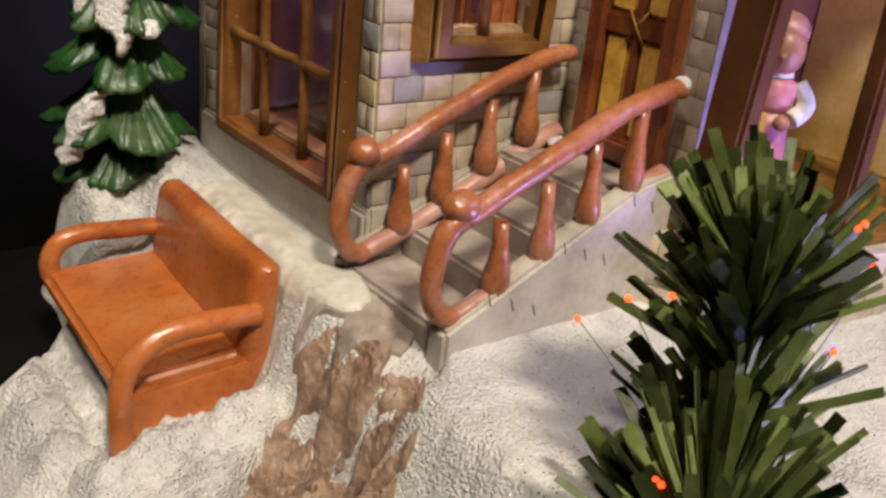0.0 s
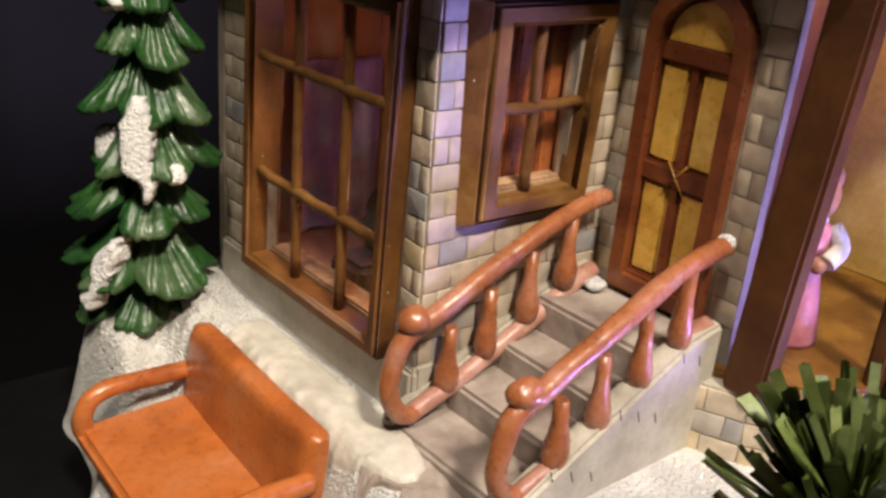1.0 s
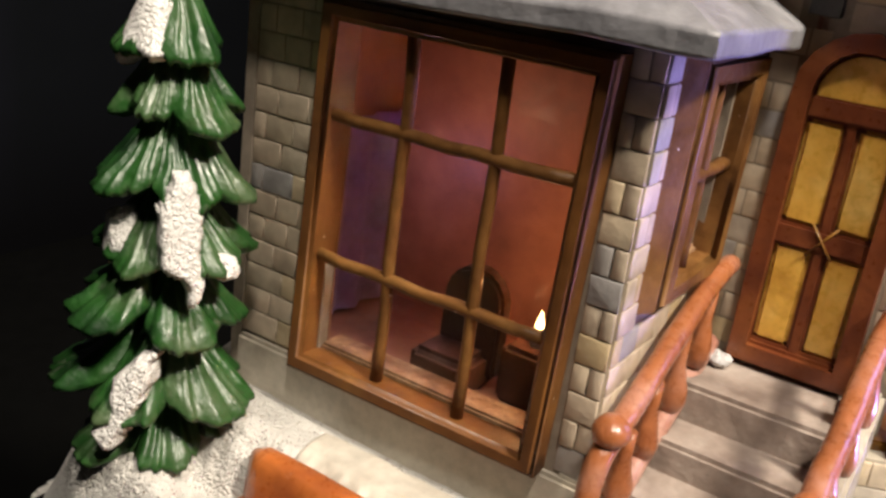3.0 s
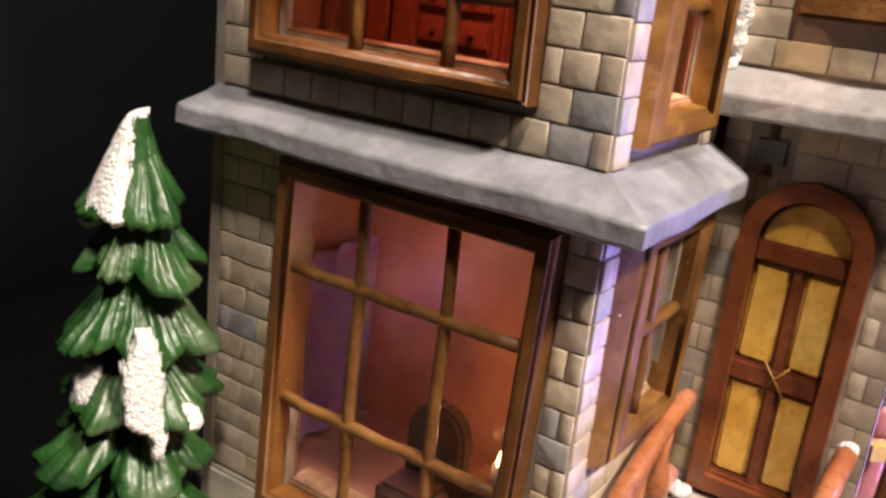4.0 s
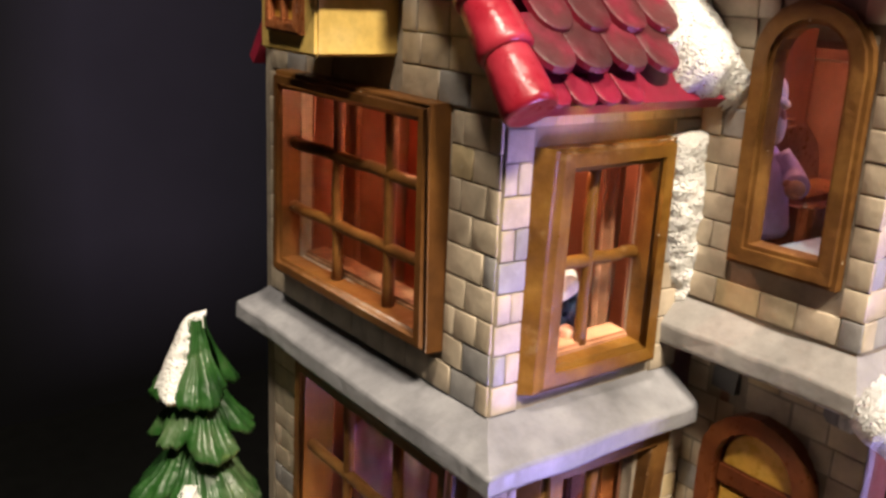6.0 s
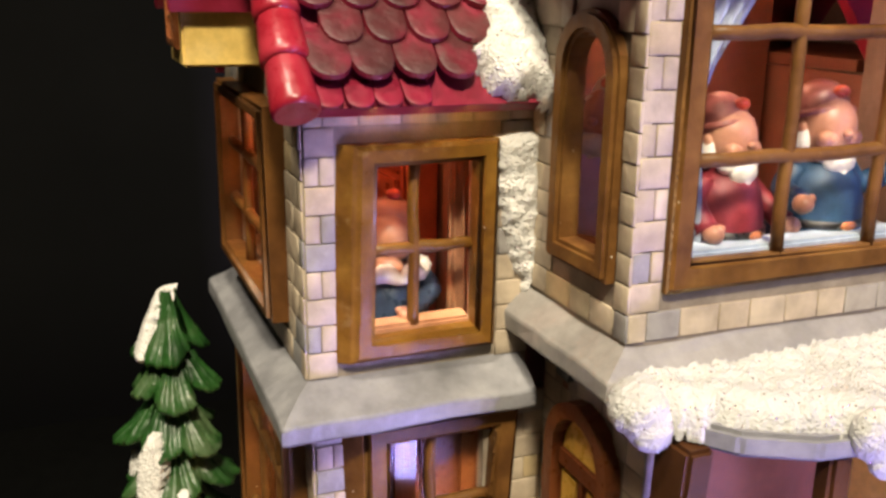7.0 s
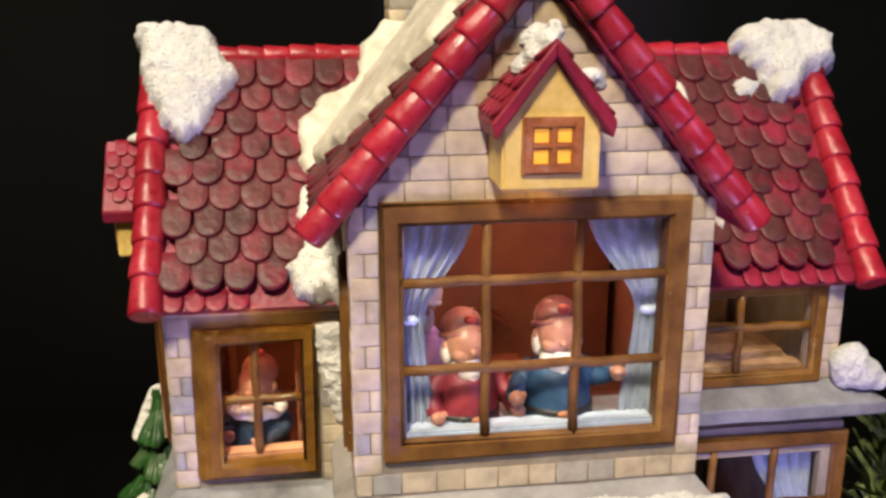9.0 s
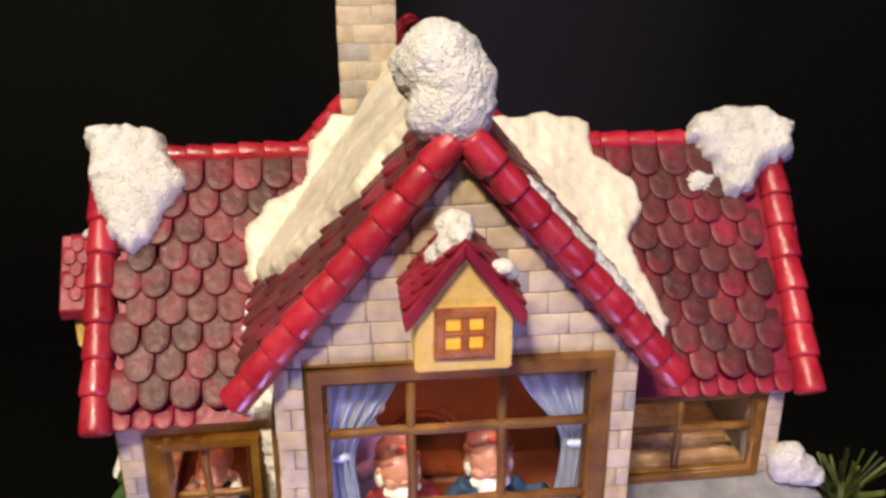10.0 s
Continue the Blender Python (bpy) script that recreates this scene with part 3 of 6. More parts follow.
def barrel_mesh():
    """A tapered barrel tile, 1 long, lying along y, wide mouth at -y."""
    bm = bmesh.new()
    prof = [(0.0, 0.44), (0.04, 0.50), (0.12, 0.515), (0.6, 0.47), (0.94, 0.43), (1.0, 0.40)]
    tube(bm, [(0, -0.5 + t, 0) for t, r in prof], [r for t, r in prof], 16)
    return to_mesh("barrel_tile", bm, M_RED)


BARREL = barrel_mesh()


def barrels(parent, start, end, count, radius=0.15, up=(0, 0, 1), seed=5):
    """A line of barrel tiles from the low end to the high end, each lapping the next."""
    rnd = random.Random(seed)
    s, e = Vector(start), Vector(end)
    d = (e - s).normalized()
    step = (e - s).length / count
    q = d.to_track_quat("Y", "Z").to_matrix().to_4x4()
    for k in range(count):
        mid = s + d * (step * (k + 0.5))
        wobbly = Matrix.Rotation(radians(rnd.uniform(-2.5, 2.5)), 4, "Z") @ Matrix.Rotation(radians(rnd.uniform(-3, 1)), 4, "X")
        g = rnd.uniform(0.95, 1.06)
        m = Matrix.Translation(mid * U) @ q @ wobbly @ Matrix.Diagonal((radius * 2 * U * g, step * 1.12 * U, radius * 2 * U * g, 1))
        piece("barrel_tile", BARREL, m, parent)


def snow_patch(name, F, poly, thick, label, cell=0.026, seed=0, mat=None, rough=0.35, fine=1.0):
    """A thick, uneven patch of snow on the surface F(u, v, height), with a rounded and ragged rim."""
    P = np.array(poly, float)
    lo, hi = P.min(0) - 0.12, P.max(0) + 0.12
    nu, nv = int((hi[0] - lo[0]) / cell) + 2, int((hi[1] - lo[1]) / cell) + 2

    def depth(u, v):
        inside, best = False, 1e9
        for i in range(len(P)):
            (x0, y0), (x1, y1) = P[i], P[(i + 1) % len(P)]
            if (y0 > v) != (y1 > v) and u < (x1 - x0) * (v - y0) / (y1 - y0) + x0:
                inside = not inside
            dx, dy = x1 - x0, y1 - y0
            t = max(0.0, min(1.0, ((u - x0) * dx + (v - y0) * dy) / (dx * dx + dy * dy + 1e-9)))
            best = min(best, math.hypot(u - x0 - t * dx, v - y0 - t * dy))
        return best if inside else -best

    grid = {}
    bm = bmesh.new()
    for i in range(nu):
        for j in range(nv):
            u, v = lo[0] + i * cell, lo[1] + j * cell
            d = depth(u, v) + 0.05 * noise.noise(Vector((u * 4.0, v * 4.0, seed))) + 0.045 * fine * noise.noise(Vector((u * 12.0, v * 12.0, seed)))
            grid[i, j] = (u, v, d)
    top = {}

    def vert(i, j):
        if (i, j) not in top:
            u, v, d = grid[i, j]
            t = max(0.0, min(1.0, d / (thick * 0.75)))
            h = thick * math.sqrt(max(0.0, 1 - (1 - t) ** 2))
            p = Vector((u * 3.0, v * 3.0, seed * 1.7))
            h *= 0.88 + 0.20 * noise.noise(p * 0.7) + 0.6 * rough * noise.noise(p * 2.4)
            h += (0.016 * noise.noise(p * 5.0) + 0.024 * noise.noise(p * 12.0) + 0.020 * abs(noise.noise(p * 7.0 + Vector((3, 1, 2))))) * t * fine * min(1.0, thick / 0.12)
            top[i, j] = bm.verts.new(F(u, v, max(h, -0.01) if d > 0 else -0.02))
        return top[i, j]

    for i in range(nu - 1):
        for j in range(nv - 1):
            cs = [(i, j), (i + 1, j), (i + 1, j + 1), (i, j + 1)]
            if max(grid[c][2] for c in cs) > 0 and min(grid[c][2] for c in cs) > -cell * 1.5:
                bm.faces.new([vert(*c) for c in cs]).smooth = True
    edge = [e for e in bm.edges if len(e.link_faces) == 1]
    if edge:
        made = bmesh.ops.extrude_edge_only(bm, edges=edge)["geom"]
        base = F(0, 0, 0)
        down = (F(0, 0, -0.12) - base)
        for g in made:
            if isinstance(g, bmesh.types.BMVert):
                g.co += down
    return tagged(link(name, bm, mat or M_SNOW), label, "snow", kind="stuff")


def slope_frame(origin, across, down):
    """A surface frame on a roof: u across, v down the slope, height off it."""
    o, a, d = Vector(origin), Vector(across).normalized(), Vector(down).normalized()
    n = a.cross(d).normalized()
    if n.z < 0:
        n = -n
    return lambda u, v, h: o + a * u + d * v + n * h


# ---- setting: table and dark room ----
bm = bmesh.new()
block(bm, flat(0), -24, 24, -22, 6.1, 0.1, 0.5)
soften(bm, 0.15, 2)
tagged(link("table", bm, M_TABLE), "black cloth-covered table top under the model", "table", kind="structure")
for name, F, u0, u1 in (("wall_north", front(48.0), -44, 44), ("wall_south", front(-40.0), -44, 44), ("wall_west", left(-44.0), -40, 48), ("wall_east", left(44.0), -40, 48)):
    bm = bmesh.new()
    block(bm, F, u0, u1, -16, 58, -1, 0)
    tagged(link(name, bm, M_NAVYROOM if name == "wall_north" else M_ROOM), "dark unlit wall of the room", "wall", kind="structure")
for name, z in (("floor", -16), ("ceiling", 59)):
    bm = bmesh.new()
    block(bm, flat(z), -44, 44, -40, 48, -1, 0)
    tagged(link(name, bm, M_ROOM), "dark unlit %s of the room" % name, name, kind="structure")


# ---- snowy base ----
def smooth(a, b, x):
    t = max(0.0, min(1.0, (x - a) / (b - a)))
    return t * t * (3 - 2 * t)


def path_place(x, y):
    """How far along the footpath a place lies, and how far beside its middle."""
    return -(x + 2.1) * 0.78 - (y - 1.05) * 0.625, (x + 2.1) * 0.625 - (y - 1.05) * 0.78


def ground(x, y):
    dx, dy = max(-2.2 - x, 0, x - 5.4), max(-2.2 - y, 0, y - 4.6)
    d = math.hypot(dx, dy)
    z = 1.95 - 0.66 * smooth(0.35, 0.80, d) - 0.30 * max(d - 0.6, 0.0)
    z += 0.75 * math.exp(-((x + 3.2) ** 2 / 0.5 + (y - 4.5) ** 2 / 0.7))
    s, w = path_place(x, y)
    path = smooth(0.47, 0.36, -w) * smooth(0.11, 0.0, w - 0.36 - 0.34 * smooth(1.7, 1.0, s)) * smooth(0.20, 1.15, s)
    z -= 0.26 * path
    z -= 0.14 * smooth(0.25, 0.0, max(-3.95 - x, x + 2.70, 1.36 - y, y - 3.55, 0.0))
    p = Vector((x, y, 0))
    rough = 1 - 0.9 * path
    z += (0.10 * noise.noise(p * 1.3) + 0.08 * noise.noise(p * 3.1)) * smooth(0.1, 0.6, d) + (0.12 * noise.noise(p * 2.6) + 0.06 * abs(noise.noise(p * 6.5)) + 0.055 * noise.noise(p * 13.0)) * smooth(0.25, 0.6, d) * rough + 0.010 * noise.noise(p * 7)
    return z, d


bm = bmesh.new()
step, grid = 0.033, {}
nx, ny = int(12.8 / step), int(11.6 / step)
for i in range(nx):
    for j in range(ny):
        x, y = -5.2 + i * step, -4.9 + j * step
        z, d = ground(x, y)
        rim = 2.46 - 1.13 * smooth(2.6, 4.0, y) + 0.26 * noise.noise(Vector((x * 1.1, y * 1.1, 4)))
        z = 0.5 + (z - 0.5) * (1 - smooth(rim - 0.35, rim + 0.1, d)) - 0.06 * smooth(rim - 0.1, rim + 0.1, d)
        grid[i, j] = (bm.verts.new((x, y, z)), d - rim)
for i in range(nx - 1):
    for j in range(ny - 1):
        q = [grid[c] for c in ((i, j), (i + 1, j), (i + 1, j + 1), (i, j + 1))]
        if min(c[1] for c in q) < 0.15:
            bm.faces.new([c[0] for c in q]).smooth = True
loose = [v for v in bm.verts if not v.link_faces]
bmesh.ops.delete(bm, geom=loose, context="VERTS")
tagged(link("ground", bm, M_GROUND), "glittering painted snow base, sloping away from the house", "snow", kind="structure")

# ---- the cottage ----
house = empty("cottage", (1.5, 2.5, 2.0), "illuminated ceramic winter cottage with cream brick walls and red roofs", "model house")

LX, LXU = -1.98, -2.01          # left side wall, lower and upper storey
LY, LYU = 1.38, 1.42            # front of the left wing, lower and upper storey
CX, CY = -0.26, 0.05            # left and front wall of the middle block
RY = 1.34                       # front of the right wing
DX = -0.10                      # recessed wall with the door
RX = 4.98
BACK = 4.45
RIDGE_Y, RIDGE_Z, EAVE_Y, EAVE_Z = 2.94, 9.68, 1.16, 7.50

holes = [(1.80, 3.66, 2.50, 5.0)]
w1 = wall(left(LX), LY, BACK, 1.9, 5.2, holes, 0.10, M_MORTAR, house)
holes2 = [(2.03, 3.92, 5.93, 7.32)]
gable = [(LYU, 7.45), (BACK, 7.45), (RIDGE_Y, RIDGE_Z - 0.12)]
w2 = wall(left(LXU), LYU, BACK, 5.3, 7.45, holes2, 0.10, M_MORTAR, house, extra=[gable])
holes3 = [(-1.46, -0.62, 3.72, 4.98)]
w3 = wall(front(LY), LX + 0.1, DX + 0.05, 1.9, 5.2, holes3, 0.10, M_MORTAR, house)
holes4 = [(-1.56, -0.72, 5.80, 7.09)]
w4 = wall(front(LYU), LXU + 0.1, CX, 5.3, 7.6, holes4, 0.10, M_MORTAR, house)
holes5 = [(0.18, 2.46, 6.55, 8.52)]


def rake(z):
    """Inner limits of the middle gable at a height."""
    k = max(0.0, (10.45 - z) / 1.18)
    return 1.29 - k, 1.29 + k


w5 = wall(front(CY), CX, 2.87, 5.95, 8.60, holes5, 0.10, M_MORTAR, house, extra=[[(CX, 8.6), (2.87, 8.6), (1.29, 10.5)]])
arch = (0.34, 0.91, 6.54, 7.98)
w6 = wall(left(CX), CY + 0.1, BACK, 5.95, 8.75, [arch], 0.10, M_MORTAR, house)
door_hole = (0.28, 1.04, 2.90, 5.0)
w7 = wall(left(DX), -0.05, LY, 1.9, 5.8, [door_hole], 0.10, M_MORTAR, house)
holes8 = [(3.10, 4.62, 6.46, 7.32)]
w8 = wall(front(RY), 2.87, RX, 6.0, 7.6, holes8, 0.10, M_MORTAR, house)
holes9 = [(3.1, 4.90, 3.2, 5.50)]
w9 = wall(front(RY - 0.04), 2.87, RX + 0.15, 1.9, 5.85, holes9, 0.10, M_MORTAR, house)
w10 = wall(right(RX), LYU, BACK, 6.0, 7.45, [], 0.10, M_MORTAR, house, extra=[gable])
w11 = wall(right(RX + 0.15), RY + 0.1, BACK, 1.9, 5.85, [], 0.10, M_MORTAR, house)
w12 = wall(front(BACK), LXU, RX, 1.9, 8.0, [], 0.10, M_MORTAR, house)
w13 = wall(right(2.87), CY + 0.1, RY, 5.95, 8.7, [], 0.10, M_MORTAR, house)

# plain plinth under the side wall
bm = bmesh.new()
block(bm, left(LX), LY - 0.02, BACK + 0.02, 1.6, 2.40, -0.2, 0.06)
soften(bm, 0.03)
wobble(bm, 0.02, 2.0)
link("plinth", bm, M_PLASTER, house, "worn grey plaster plinth")
bm = bmesh.new()
block(bm, front(LY), LX - 0.02, CX, 1.6, 2.45, -0.2, 0.04)
soften(bm, 0.03)
link("plinth", bm, M_PLASTER, house)

# windows
window(left(LX), 1.67, 3.81, 2.385, 5.13, 3, 3, house, M_SIDEWOOD, w=0.14, proud=0.19, label="brown painted window frame with nine panes", us=[2.34, 3.04], vs=[3.31, 4.35], warp=(-0.08, -0.05), bars=M_WOOD, sunk=-0.07, sill=M_SILL)
window(left(LXU), 1.91, 4.08, 5.80, 7.44, 3, 3, house, M_SIDEWOOD, w=0.13, proud=0.19, label="brown painted window frame with nine panes", us=[2.53, 3.24], vs=[6.36, 6.88], warp=(0.03, -0.02), sunk=-0.05, sill=M_SILL)
window(front(LY), -1.60, -0.47, 3.55, 5.14, 2, 2, house, M_WOOD, w=0.17, proud=0.14, label="brown painted window frame with four panes", us=[-1.08], vs=[4.37], warp=(-0.03, 0.09), deep=0.08, draft=0.25, sunk=-0.03)
window(front(LYU), -1.70, -0.58, 5.65, 7.225, 2, 2, house, M_OCHRE, w=0.16, proud=0.11, label="ochre painted window frame with four panes", us=[-1.18], vs=[6.43], warp=(0.04, 0.02), sill=M_PEACH, deep=0.10, draft=0.23, sunk=0.07)
window(front(CY), -0.02, 2.635, 6.405, 8.73, 3, 3, house, M_WOOD, w=0.19, proud=0.08, label="wide brown window frame with nine panes", us=[0.878, 1.68], vs=[7.245, 8.03], sill=M_BLUECLOTH)
window(front(RY), 2.92, 4.775, 6.32, 7.49, 2, 2, house, M_OCHRE, w=0.16, proud=0.08, label="ochre painted window frame with four panes", us=[3.84], vs=[6.98])
window(front(RY - 0.04), 2.95, 5.18, 3.0, 5.76, 3, 3, house, M_WOOD, w=0.17, proud=0.08, label="brown window frame with nine panes", us=[3.65, 4.35], vs=[4.0, 4.9])


def arch_points(u0, u1, v0, v1, n=10):
    r = (u1 - u0) / 2
    return [(u0, v0), (u1, v0)] + [((u0 + u1) / 2 + r * math.cos(a), v1 - r + r * math.sin(a)) for a in (math.pi * k / n for k in range(n + 1))]


def arch_frame(bm, F, u0, u1, v0, v1, w, n0, n1, mi=0):
    a, b = arch_points(u0, u1, v0, v1), arch_points(u0 + w, u1 - w, v0 + w, v1 - w)
    for i in range(len(a)):
        j = (i + 1) % len(a)
        q = [a[i], a[j], b[j], b[i]]
        hexa(bm, [F(u, v, n0) for u, v in q] + [F(u, v, n1) for u, v in q], mi)
    bmesh.ops.remove_doubles(bm, verts=bm.verts, dist=1e-4)


# arched window of the middle block
bm = bmesh.new()
arch_frame(bm, left(CX), 0.22, 1.03, 6.43, 8.16, 0.15, -0.12, 0.09)
soften(bm, 0.03, 2)
wobble(bm, 0.012, 3.0)
aw = link("window", bm, M_WOOD, house, "arched brown window frame")
bm = bmesh.new()
block(bm, left(CX), 0.33, 0.92, 6.55, 8.06, -0.10, -0.08)
pane = link("pane", bm, M_GLASS, aw)
pane.visible_shadow = False

# arched door on the side of the middle block
DOOR = left(DX)


def DF(u, v, n):
    """The door's face, in its own measures."""
    return DOOR(u - 0.052, v + 0.065, n)


bm = bmesh.new()
arch_frame(bm, DF, 0.26, 1.16, 2.80, 5.30, 0.13, -0.06, 0.13)
wobble(bm, 0.012, 3.0)
door = link("door", bm, M_DOOR, house, "closed arched door with amber panels and red-brown stiles")
bm = bmesh.new()
prism(bm, DF, arch_points(0.36, 1.06, 2.85, 5.20), -0.04, 0.005)
link("backing", bm, M_DOOR, door)
for u0, u1, v0, v1 in ((0.40, 0.665, 2.97, 3.75), (0.755, 1.02, 2.97, 3.75), (0.40, 0.665, 3.91, 4.67), (0.755, 1.02, 3.91, 4.67)):
    bm = bmesh.new()
    block(bm, DF, u0, u1, v0, v1, -0.02, 0.045)
    soften(bm, 0.035, 2)
    wobble(bm, 0.014, 4.0, u0 + v0)
    link("panel", bm, M_AMBER, door, "amber yellow painted panel")
bm = bmesh.new()
prism(bm, DF, [(0.41, 4.82), (1.01, 4.82)] + [(0.71 + 0.30 * math.cos(a), 4.84 + 0.30 * math.sin(a)) for a in (math.pi * k / 12 for k in range(13))], -0.02, 0.04)
soften(bm, 0.025, 2)
link("panel", bm, M_AMBER, door, "rounded amber panel in the door head")
for u0, u1, v0, v1 in ((0.655, 0.765, 2.85, 4.74), (0.37, 1.05, 3.74, 3.92), (0.37, 1.05, 4.66, 4.83), (0.37, 1.05, 2.85, 2.98)):
    bm = bmesh.new()
    block(bm, DF, u0, u1, v0, v1, -0.01, 0.055 + 0.02 * (u1 - u0))
    soften(bm, 0.025, 2)
    wobble(bm, 0.016, 3.0, v0)
    link("stile", bm, M_DOOR, door)
for s in (-1, 1):
    bm = bmesh.new()
    tube(bm, [DF(0.71 - 0.09, 3.83 - s * 0.12, 0.066), DF(0.71, 3.83, 0.074), DF(0.71 + 0.09, 3.83 + s * 0.12, 0.066)], 0.010, 6)
    link("carved_line", bm, M_OCHRE, door)


# cornices
def cornice(poly_in, poly_out, z0, z1, label="", mat=None):
    """A worn stone ledge: flat below, a rounded lip, its top sloping up to the wall."""
    lip = z0 + (z1 - z0) * 0.45
    prof = [(0.0, z0), (0.95, z0), (0.985, z0 + 0.008), (1.0, z0 + 0.026), (1.0, lip - 0.022), (0.985, lip - 0.004), (0.945, lip + 0.010), (0.80, lip + (z1 - lip) * 0.2), (0.4, lip + (z1 - lip) * 0.6), (0.0, z1)]
    cuts = [0.0, 0.02, 0.06, 0.2, 0.35, 0.5, 0.65, 0.8, 0.94, 0.98]
    bm = bmesh.new()
    lines = []
    for (a, b), (p, q) in zip(zip(poly_in, poly_in[1:]), zip(poly_out, poly_out[1:])):
        for t in cuts:
            lines.append((Vector(a).lerp(Vector(b), t), Vector(p).lerp(Vector(q), t)))
    lines.append((Vector(poly_in[-1]), Vector(poly_out[-1])))
    rings = []
    for a, p in lines:
        rings.append([bm.verts.new((*a.lerp(p, t), z)) for t, z in prof])
    for r, s in zip(rings, rings[1:]):
        for k in range(len(prof)):
            m = (k + 1) % len(prof)
            bm.faces.new((r[k], r[m], s[m], s[k])).smooth = k in (1, 2, 4, 5)
    bm.faces.new(rings[0]), bm.faces.new(rings[-1][::-1])
    wobble(bm, 0.024, 2.2, z0)
    wobble(bm, 0.007, 8.0, z0)
    return link("cornice", bm, mat or M_STONE, house, label)


cornice([(LXU + 0.1, 4.55), (LXU + 0.02, 4.5), (LXU, LYU), (-0.30, LYU)], [(-2.0, 4.70), (-2.26, 4.66), (-2.28, 1.06), (-0.32, 1.08)], 5.20, 5.52, "grey stone ledge between the storeys")
cornice([(CX, 1.5), (CX, CY), (2.87, CY), (2.87, 1.4)], [(-0.46, 1.5), (-0.46, -0.10), (3.02, -0.10), (3.02, 1.4)], 5.74, 6.06, "pale cream-grey stone ledge under the wide window", M_LEDGE)
cornice([(2.9, RY), (RX, RY), (RX, 4.5)], [(2.9, 1.06), (5.44, 1.04), (5.44, 4.6)], 6.02, 6.37)

# inner walls and floors
bm = bmesh.new()
for x0, x1, z in ((LXU + 0.1, CX, 5.22), (CX, 2.87, 5.85), (2.87, RX, 5.9), (LXU + 0.1, CX, 7.62), (2.87, RX, 7.62)):
    box(bm, x0, x1, LYU + 0.1 if x0 != CX else CY + 0.1, BACK - 0.1, z, z + 0.10)
box(bm, LX + 0.1, RX, LY + 0.1, BACK - 0.1, 2.25, 2.40)
link("inner_floor", bm, M_FLOORIN, house, "dark red-brown floor inside the rooms")
bm = bmesh.new()
box(bm, CX - 0.12, CX - 0.03, LYU + 0.1, BACK, 5.32, 7.6)
box(bm, CX - 0.12, CX - 0.03, LY + 0.1, BACK, 2.3, 5.2)
box(bm, 2.90, 2.98, RY + 0.1, BACK, 2.3, 7.6)
box(bm, LX + 0.1, RX - 0.1, BACK - 0.20, BACK - 0.11, 2.3, 8.0)
box(bm, CX + 0.3, 2.8, 2.55, 2.63, 2.3, 5.8)
link("inner_wall", bm, M_INNER, house, "red-brown wall inside the rooms")
bm = bmesh.new()
box(bm, CX + 0.1, 2.8, 2.55, 2.63, 5.9, 8.75)
link("inner_wall", bm, M_BROWNROOM, house, "dark brown wall behind the two figures")

bm = bmesh.new()
box(bm, CX + 0.1, 2.8, CY + 0.1, 2.6, 8.76, 8.84)
link("inner_ceiling", bm, M_BROWNROOM, house, "dark ceiling over the two figures")

# painted lining behind the outer walls
for F, u0, u1, v0, v1, gaps in ((left(LX + 0.11), LY + 0.12, BACK - 0.2, 2.42, 5.18, holes), (left(LXU + 0.11), LYU + 0.12, BACK - 0.2, 5.34, 7.60, holes2),
                                (front(LY + 0.11), LX + 0.14, CX - 0.13, 2.42, 5.18, holes3), (front(LYU + 0.11), LXU + 0.14, CX - 0.13, 5.34, 7.60, holes4)):
    wall(F, u0, u1, v0, v1, gaps, 0.02, M_INNER, house).name = "inner_wall"

# brick facing
bricks(w1, left(LX), -90, LY, BACK, 2.42, 5.2, [(1.60, 3.80, 2.3, 5.2)], length=0.27, seed=2)
bricks(w2, left(LXU), -90, LYU, BACK, 5.52, 7.40, [(1.91, 4.08, 5.76, 7.44)], length=0.27, seed=3)
bricks(w2, left(LXU), -90, LYU, 4.4, 7.42, 9.5, [(2.5, 3.42, 7.5, 8.9)], seed=4, inside=lambda z: (RIDGE_Y - (RIDGE_Z - 0.15 - z) / 1.2, RIDGE_Y + (RIDGE_Z - 0.15 - z) / 1.2))
bricks(w3, front(LY), 0, LX, DX, 2.45, 5.2, [(-1.72, -0.42, 3.5, 5.2)], length=0.27, seed=5)
bricks(w4, front(LYU), 0, LXU, CX, 5.52, 7.55, [(-1.79, -0.54, 5.60, 7.24)], length=0.27, seed=6)
bricks(w5, front(CY), 0, CX, 2.87, 6.08, 8.70, [(-0.03, 2.65, 6.39, 8.74)], length=0.30, seed=7)
bricks(w5, front(CY), 0, CX, 2.87, 8.70, 10.5, [(0.9, 1.69, 8.85, 9.7)], length=0.33, seed=8, inside=rake)
bricks(w6, left(CX), -90, CY - 0.02, 1.5, 6.08, 8.6, [(0.20, 1.05, 6.40, 8.0), (0.35, 0.9, 7.9, 8.18)], length=0.32, seed=9)
bricks(w7, left(DX), -90, -0.05, LY, 2.9, 5.74, [(0.19, 1.13, 2.8, 5.12), (0.35, 0.95, 5.07, 5.38), (0.875, 1.195, 5.42, 5.62)], length=0.30, seed=10, proud=0.005)
bm = bmesh.new()
block(bm, left(DX), 0.88, 1.19, 5.37, 5.64, -0.06, 0.04)
soften(bm, 0.06, 3)
wobble(bm, 0.02, 5.0)
link("stone", bm, M_SLATE, w7, "dark grey stone over the door")
bricks(w8, front(RY), 0, 2.87, RX, 6.36, 7.55, [(2.90, 4.79, 6.30, 7.51)], length=0.30, seed=11)
